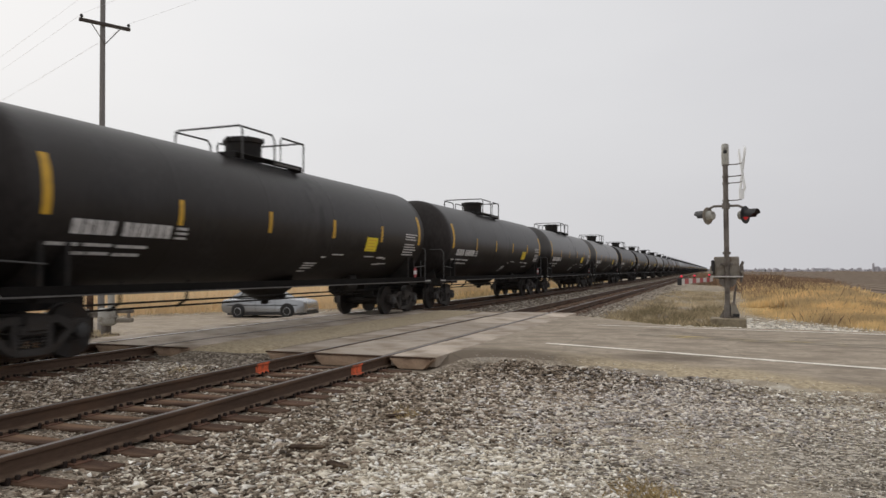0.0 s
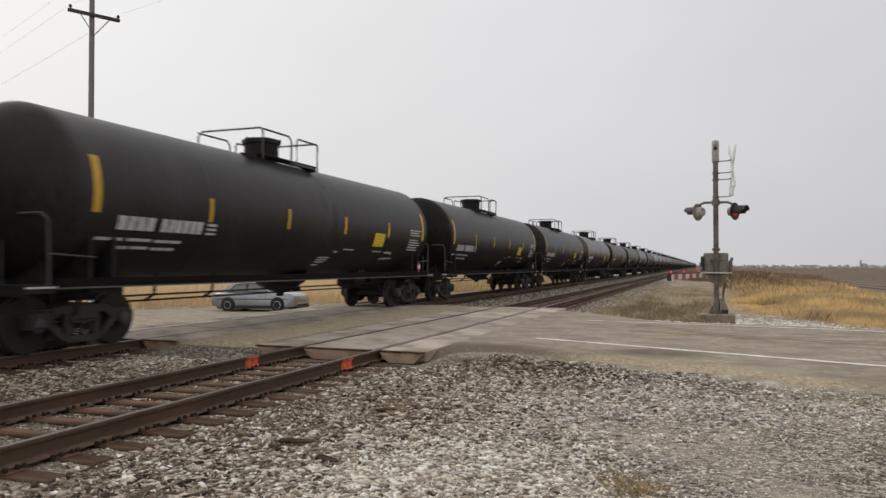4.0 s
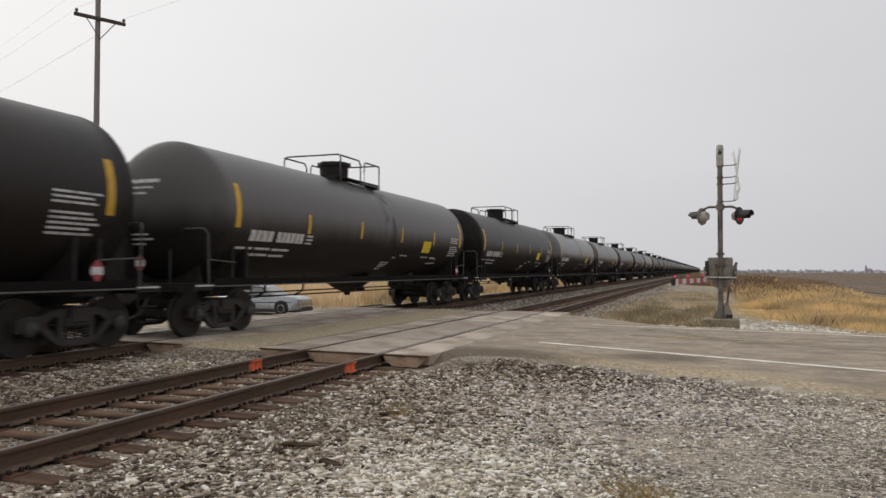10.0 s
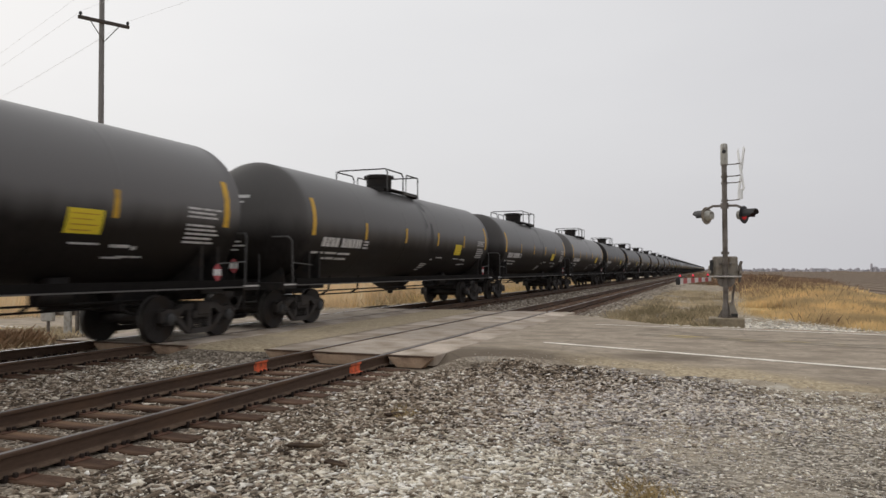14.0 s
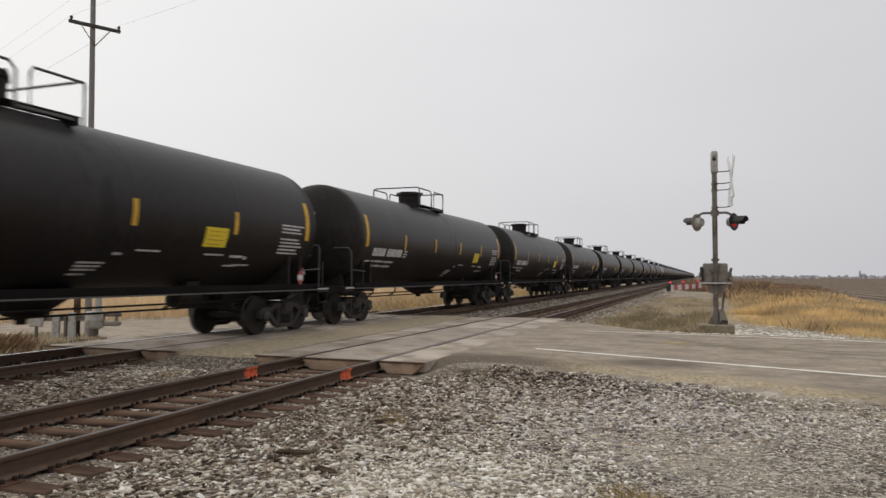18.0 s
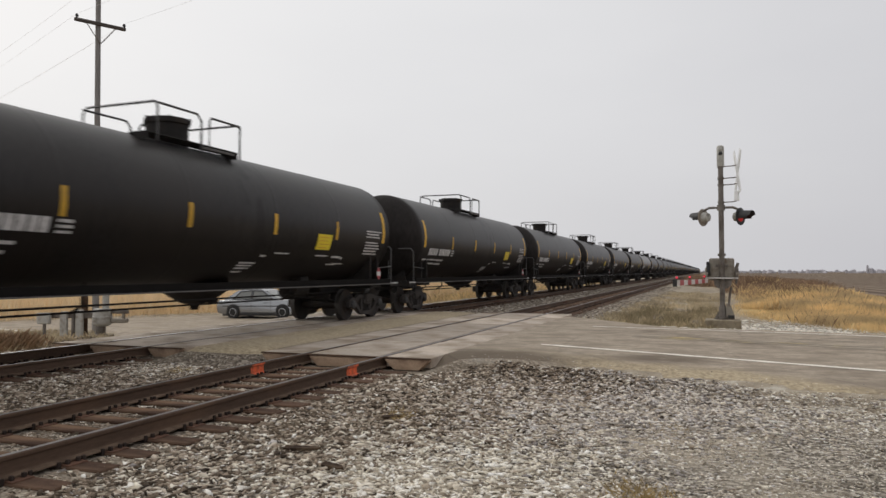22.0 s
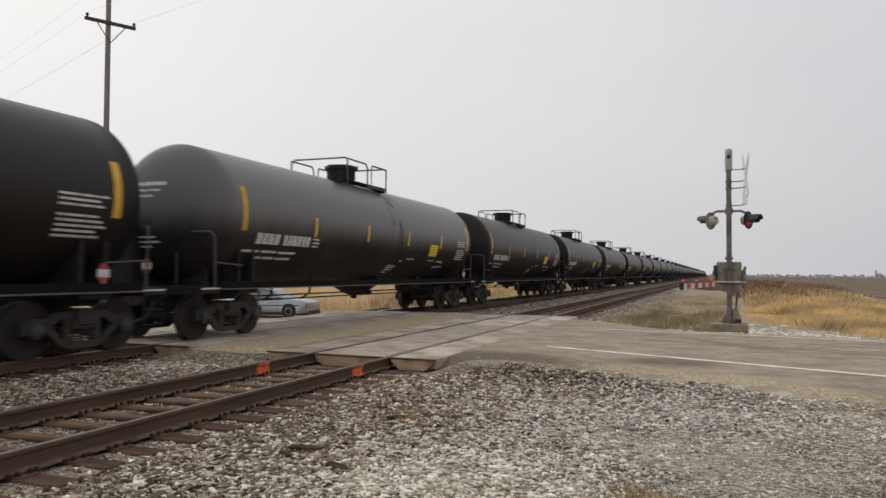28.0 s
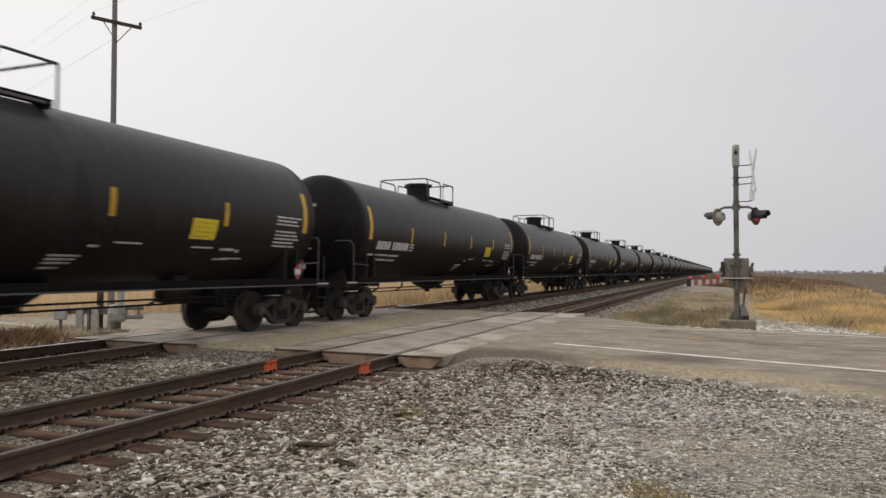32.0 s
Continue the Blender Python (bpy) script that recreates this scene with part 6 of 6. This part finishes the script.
M_PALE = mat("pale limestone", (0.74, 0.69, 0.605), 0.9, vary=0.25, scale=6, fine=60, bump=0.2, islands=0.35)


def blades(name, xy, height, lean, width, material, label, per=6, spread=0.12):
    """Clumps of thin upright blades; every blade is two triangles that taper."""
    n = len(xy)
    cx = np.repeat(xy[:, 0], per) + rng.normal(0, spread, n * per)
    cy = np.repeat(xy[:, 1], per) + rng.normal(0, spread, n * per)
    h = np.repeat(height, per) * rng.uniform(0.55, 1.15, n * per)
    a = rng.uniform(0, 6.28, n * per)
    w = width * rng.uniform(0.6, 1.4, n * per)
    lx, ly = rng.normal(0, lean, n * per) * h, rng.normal(0, lean, n * per) * h
    cz = ground_z(cx, cy) - 0.03
    dx, dy = np.cos(a) * w, np.sin(a) * w
    p0 = np.stack([cx - dx, cy - dy, cz], -1)
    p1 = np.stack([cx + dx, cy + dy, cz], -1)
    p2 = np.stack([cx + dx * 0.8 + lx * 0.4, cy + dy * 0.8 + ly * 0.4, cz + h * 0.6], -1)
    p3 = np.stack([cx + lx, cy + ly, cz + h], -1)
    v = np.stack([p0, p1, p2, p3], 1).reshape(-1, 3)
    k = (np.arange(n * per) * 4)[:, None]
    f = np.concatenate([k + [[0, 1, 2]], k + [[0, 2, 3]]])
    tagged(new(name, raw_mesh(name, v, f, material)), label, "grass", kind="stuff")


def build_plants():
    # tall dry grass to the side of the signal
    n = 30000
    y = 22 + 70 * rng.uniform(0, 1, n) ** 1.55
    x = rng.uniform(0.6, 11, n)
    edge = y - far_edge(x)
    keep = (edge > 6.6 + 1.6 * np.clip(4 - x, 0, 4) + 0.8 * np.sin(0.8 * x) + rng.normal(0, 0.7, n)) & (x > 0.046 * y + 0.25 * np.sin(0.5 * y) + np.abs(rng.normal(0, 0.8, n))) & (x < 8.0 + 0.03 * (y - 40) + 0.8 * np.sin(0.3 * y))
    keep &= np.sin(0.55 * x + 0.2 * y) * np.sin(0.35 * y - 0.2 * x) > -0.72
    x, y = x[keep], y[keep]
    lump = np.sin(0.75 * x + 0.33 * y) * np.sin(0.47 * y - 0.3 * x) + 0.6 * np.sin(1.7 * x - 0.9 * y + 1.0) * np.sin(1.3 * y + 0.5 * x)
    h = (0.22 + 0.21 * np.clip((y - 25) / 12, 0, 1) + 0.34 * np.clip((y - 40) / 30, 0, 1) * np.clip((8.5 - x) / 3, 0, 1)) * np.clip(1 + 0.5 * lump, 0.35, 1.9)
    back = rng.uniform(0, 1, len(x)) < 0.62 * np.clip((y - 44) / 22, 0, 1) * np.clip((8.0 - x) / 4, 0, 1) + 0.02
    blades("dry_grass", np.stack([x, y], -1)[~back], h[~back], 0.20, 0.0026, M_BLADE, "golden dry grass on the field edge", 24, 0.42)
    blades("dry_grass", np.stack([x, y], -1)[back], h[back] * 1.15, 0.24, 0.0032, M_BRUSH, "browned dry grass among the golden grass", 24, 0.45)
    # low scrub between the tracks and the signal
    n = 4800
    y = 19.5 + 40 * rng.uniform(0, 1, n) ** 1.7
    x = rng.uniform(-3.6, 1.6, n) + 0.02 * (y - 20)
    keep = (y - far_edge(x) > 0.35) & (np.hypot(x - 0.35, y - 22) > 0.65) & (x < 0.5 + 0.02 * (y - 20)) & (np.sin(1.9 * x + y) + np.sin(0.9 * y) > -0.7)
    x, y = x[keep], y[keep]
    blades("scrub", np.stack([x, y], -1), rng.uniform(0.04, 0.20, len(x)) * np.where(rng.uniform(0, 1, len(x)) < 0.08, 1.8, 1.0), 0.30, 0.0026, M_WEED, "brown-green scrub on the stony verge", 14, 0.20)
    n = 900
    y = 19.8 + 13 * rng.uniform(0, 1, n) ** 1.4
    x = rng.uniform(-3.0, 0.1, n) + 0.03 * (y - 20)
    keep = (y - far_edge(x) > 0.4) & (np.hypot(x - 0.35, y - 22) > 0.6) & (np.sin(2.3 * x + 0.7 * y) * np.sin(1.3 * y - x) > 0.05)
    x, y = x[keep], y[keep]
    blades("weeds", np.stack([x, y], -1), rng.uniform(0.10, 0.34, len(x)), 0.22, 0.0030, M_GREENBROWN, "brown-green dead weeds beside the signal", 22, 0.14)
    # brown brush further along the verge and the field's edge
    n = 9000
    y = 32 + 150 * rng.uniform(0, 1, n) ** 1.3
    x = rng.uniform(-2.8, 9, n) + rng.uniform(0, 1, n) ** 2 * 0.10 * (y - 30)
    keep = (y > 56 + 8 * np.sin(0.7 * x) + 4 * np.clip(x - 3, 0, 9) + rng.normal(0, 6, n)) & ((x > 1.4) | (y > 85))
    x, y = x[keep], y[keep]
    n = len(x)
    blades("brown_brush", np.stack([x, y], -1), rng.uniform(0.4, 0.85, n) * (1 + 0.6 * np.clip((y - 60) / 40, 0, 1) * np.clip((9 - x) / 5, 0, 1)), 0.4, 0.012, M_BRUSH, "brown dead brush along the line", 6, 0.35)
    # weeds behind the track on the far side
    n = 3000
    x, y = rng.uniform(-27, -13.6, n), rng.uniform(6, 21, n)
    keep = y < near_edge(x) - 0.5
    keep &= np.sin(1.1 * x) * np.sin(0.8 * y) > -0.35
    x, y = x[keep], y[keep]
    blades("weeds", np.stack([x, y], -1), rng.uniform(0.06, 0.24, len(x)), 0.3, 0.003, M_WEED, "dry weeds behind the track", 12, 0.2)
    xy = np.stack([rng.normal(-15.2, 0.38, 170), rng.normal(11.3, 0.34, 170)], -1)
    blades("brown_bush", xy, rng.uniform(0.12, 0.46, 170), 0.42, 0.0016, M_TWIG, "rust-brown dead bush beside the track", 60, 0.20)
    for tx, ty, nn, hh in ((-0.53, 5.6, 110, 0.085), (-3.3, 7.5, 80, 0.08), (1.6, 7.4, 26, 0.05), (-8.3, 9.6, 60, 0.09), (-0.35, 8.1, 40, 0.06)):
        xy = np.stack([rng.normal(tx, 0.14, nn), rng.normal(ty, 0.14, nn)], -1)
        blades("grass_tuft", xy, rng.uniform(hh * 0.5, hh, nn), 0.5, 0.004, M_TUFT, "small dry grass tuft in the gravel", 8, 0.05)
    # tall straw field behind the road on the far side
    n = 20000
    x = -16.5 - 45 * rng.uniform(0, 1, n) ** 1.5
    y = rng.uniform(12, 110, n)
    keep = (y > far_edge(x) + 0.8) | (y < near_edge(x) - 6.5)
    x, y = x[keep], y[keep]
    blades("straw_field", np.stack([x, y], -1), rng.uniform(0.9, 1.5, len(x)), 0.12, 0.011, M_STRAW, "tall pale straw field behind the road", 9, 0.35)
    x, y = rng.uniform(-19, -14.2, 2600), rng.uniform(27, 120, 2600)
    keep = y > far_edge(x) + 0.6
    x, y = x[keep], y[keep]
    blades("dry_grass", np.stack([x, y], -1), rng.uniform(0.25, 0.6, len(x)), 0.3, 0.012, M_BLADE, "golden dry grass behind the train", 6, 0.25)


M_STRAW = mat("pale straw", (0.82, 0.65, 0.42), 0.9, vary=0.15, scale=0.3, fine=3, bump=0.0, islands=0.06, spec=0.1)


# ---- distance ----
def build_distance():
    def wood(name, x0, x1, y, h, n, label):
        v, f = [], []
        m = Mesh()
        for i in range(n):
            x = random.uniform(x0, x1)
            yy = y + random.uniform(-40, 40)
            r = h * random.uniform(0.6, 1.6)
            hh = h * random.choice((0.3, 0.45, 0.6, 0.6, 0.8, 1.4)) * random.uniform(0.8, 1.2)
            k = 7
            ring = [(x + r * math.cos(6.283 * j / k) * random.uniform(0.7, 1.2), yy + r * math.sin(6.283 * j / k) * random.uniform(0.7, 1.2)) for j in range(k)]
            vs = [(a, b, -1.5) for a, b in ring] + [(x + (a - x) * 0.85, yy + (b - yy) * 0.85, hh * random.uniform(0.55, 0.9)) for a, b in ring] + [(x + random.uniform(-r, r) * 0.3, yy, hh)]
            fs = [(j, (j + 1) % k, (j + 1) % k + k, j + k) for j in range(k)] + [(j + k, (j + 1) % k + k, 2 * k) for j in range(k)]
            m.add(vs, fs)
        tagged(new(name, m.data(name, M_FARTREE, smooth=False)), label, "trees", kind="stuff")

    wood("far_wood", -60, 900, 1600, 3.0, 520, "hazy grey treeline on the horizon")
    wood("far_wood", 20, 520, 1000, 2.3, 170, "scattered bare trees in the distance")
    wood("far_wood", -900, -60, 1600, 3.0, 240, "hazy grey treeline on the horizon")
    for x, y, w, h in ((58, 1000, 9, 2.2), (96, 1090, 7, 2.4), (128, 1020, 13, 2.8), (310, 1120, 10, 2.4)):
        house = thing("farm_building", "white farm building far off on the plain", "building", "far farm buildings", at=pose(x, y, -1.6, 0, 0, random.uniform(-30, 30)))
        part("wall", Mesh().box(-w / 2, w / 2, -4, 4, 0, h), M_FARWALL, house, smooth=False)
        part("roof", Mesh().prism([(-4.3, h), (4.3, h), (0, h + 1.6)], "x", -w / 2 - 0.3, w / 2 + 0.3), M_FARROOF, house, smooth=False)
    tower = thing("far_tower", "slim grey tower on the horizon", "tower", at=pose(164, 900, -1.6))
    part("shaft", Mesh().tube([(0, 0, 0), (0, 0, 9.5)], [1.6, 0.9], 8), M_FARTREE, tower)
    part("tank", Mesh().lathe([(2.6, 0), (2.6, 5.4), (0.8, 6.6)], "z", (3.4, 0, 0), 10), M_FARTREE, tower)


build_ground()
build_road()
signal = build_signal()
signal.matrix_basis = pose(0.36, 22.0, 0.0)
build_far_gate()
build_pole()
build_car()
train = build_train()
mark = Mesh()
for k in range(9):
    y, w = 0.40 + 0.085 * k, 0.10 + 0.27 * math.sin((k + 0.6) / 9.6 * math.pi)
    patch(mark, y - 0.045, y + 0.045, 2.52 - w * 1.15, 2.56 + w * 0.9, 0.006, 1)
train[10]["label"] = "black railway tank car with a dull red sprayed scrawl"
part("paint_scrawl", mark, M_SCRAWL, train[10], "dull red sprayed scrawl")
build_gravel()
build_plants()
build_distance()
for wx, wy, wl_, turn in ((-3.55, 5.80, 0.34, 28), (-2.98, 5.36, 0.22, -12), (-3.35, 7.35, 0.26, 65)):
    chunk = Mesh().prism([(-wl_ / 2, -0.03), (-wl_ * 0.38, -0.05), (wl_ * 0.42, -0.035), (wl_ / 2, 0.0), (wl_ * 0.3, 0.03), (-wl_ * 0.45, 0.04)], "z", 0.0, 0.025)
    thing("wood_splinter", "dark brown splinter of an old tie in the gravel", "wood splinter", "tie splinters", at=pose(wx, wy, float(ground_z(np.array(wx), np.array(wy))) + 0.012, 4, 3, turn), mesh=chunk, material=M_SPLINTER, smooth=False)
build_track("near_track", NEAR, "rusty railway track on weathered wooden ties", 62)
build_track("train_track", FAR, "railway track with shiny rails under the train", 62)


def motions():
    """The train rolls past, slowing a little; wheels turn while their car is near."""
    steps = [0, 1.5, 3, 4.5, 6, 7.5, 9, 9.5, 10, 10.5, 11, 12, 13, 15, 17, 19, 21, 23, 25.5, 28, 30, 32]
    for k, tank_car in enumerate(train):
        walk(tank_car, [(t, pose(FAR, car_y(k, t), 0)) for t in steps])
        seen = [i / FPS for i in range(0, 32 * FPS + 1) if 2 < car_y(k, i / FPS) < 40]
        if not seen or k > 36:
            continue
        times = sorted({0.0, 32.0} | set(seen))
        for wheel in [c for c in tank_car.children if c.name.startswith("wheelset")]:
            y, start = wheel.location.y, car_y(k, seen[0])
            rows = []
            for t in times:
                far = start - car_y(k, min(max(t, seen[0]), seen[-1]))
                rows.append((t, pose(0, y, 0.457, math.degrees(far / 0.457) % 360, 0, 0)))
            walk(wheel, rows)


motions()
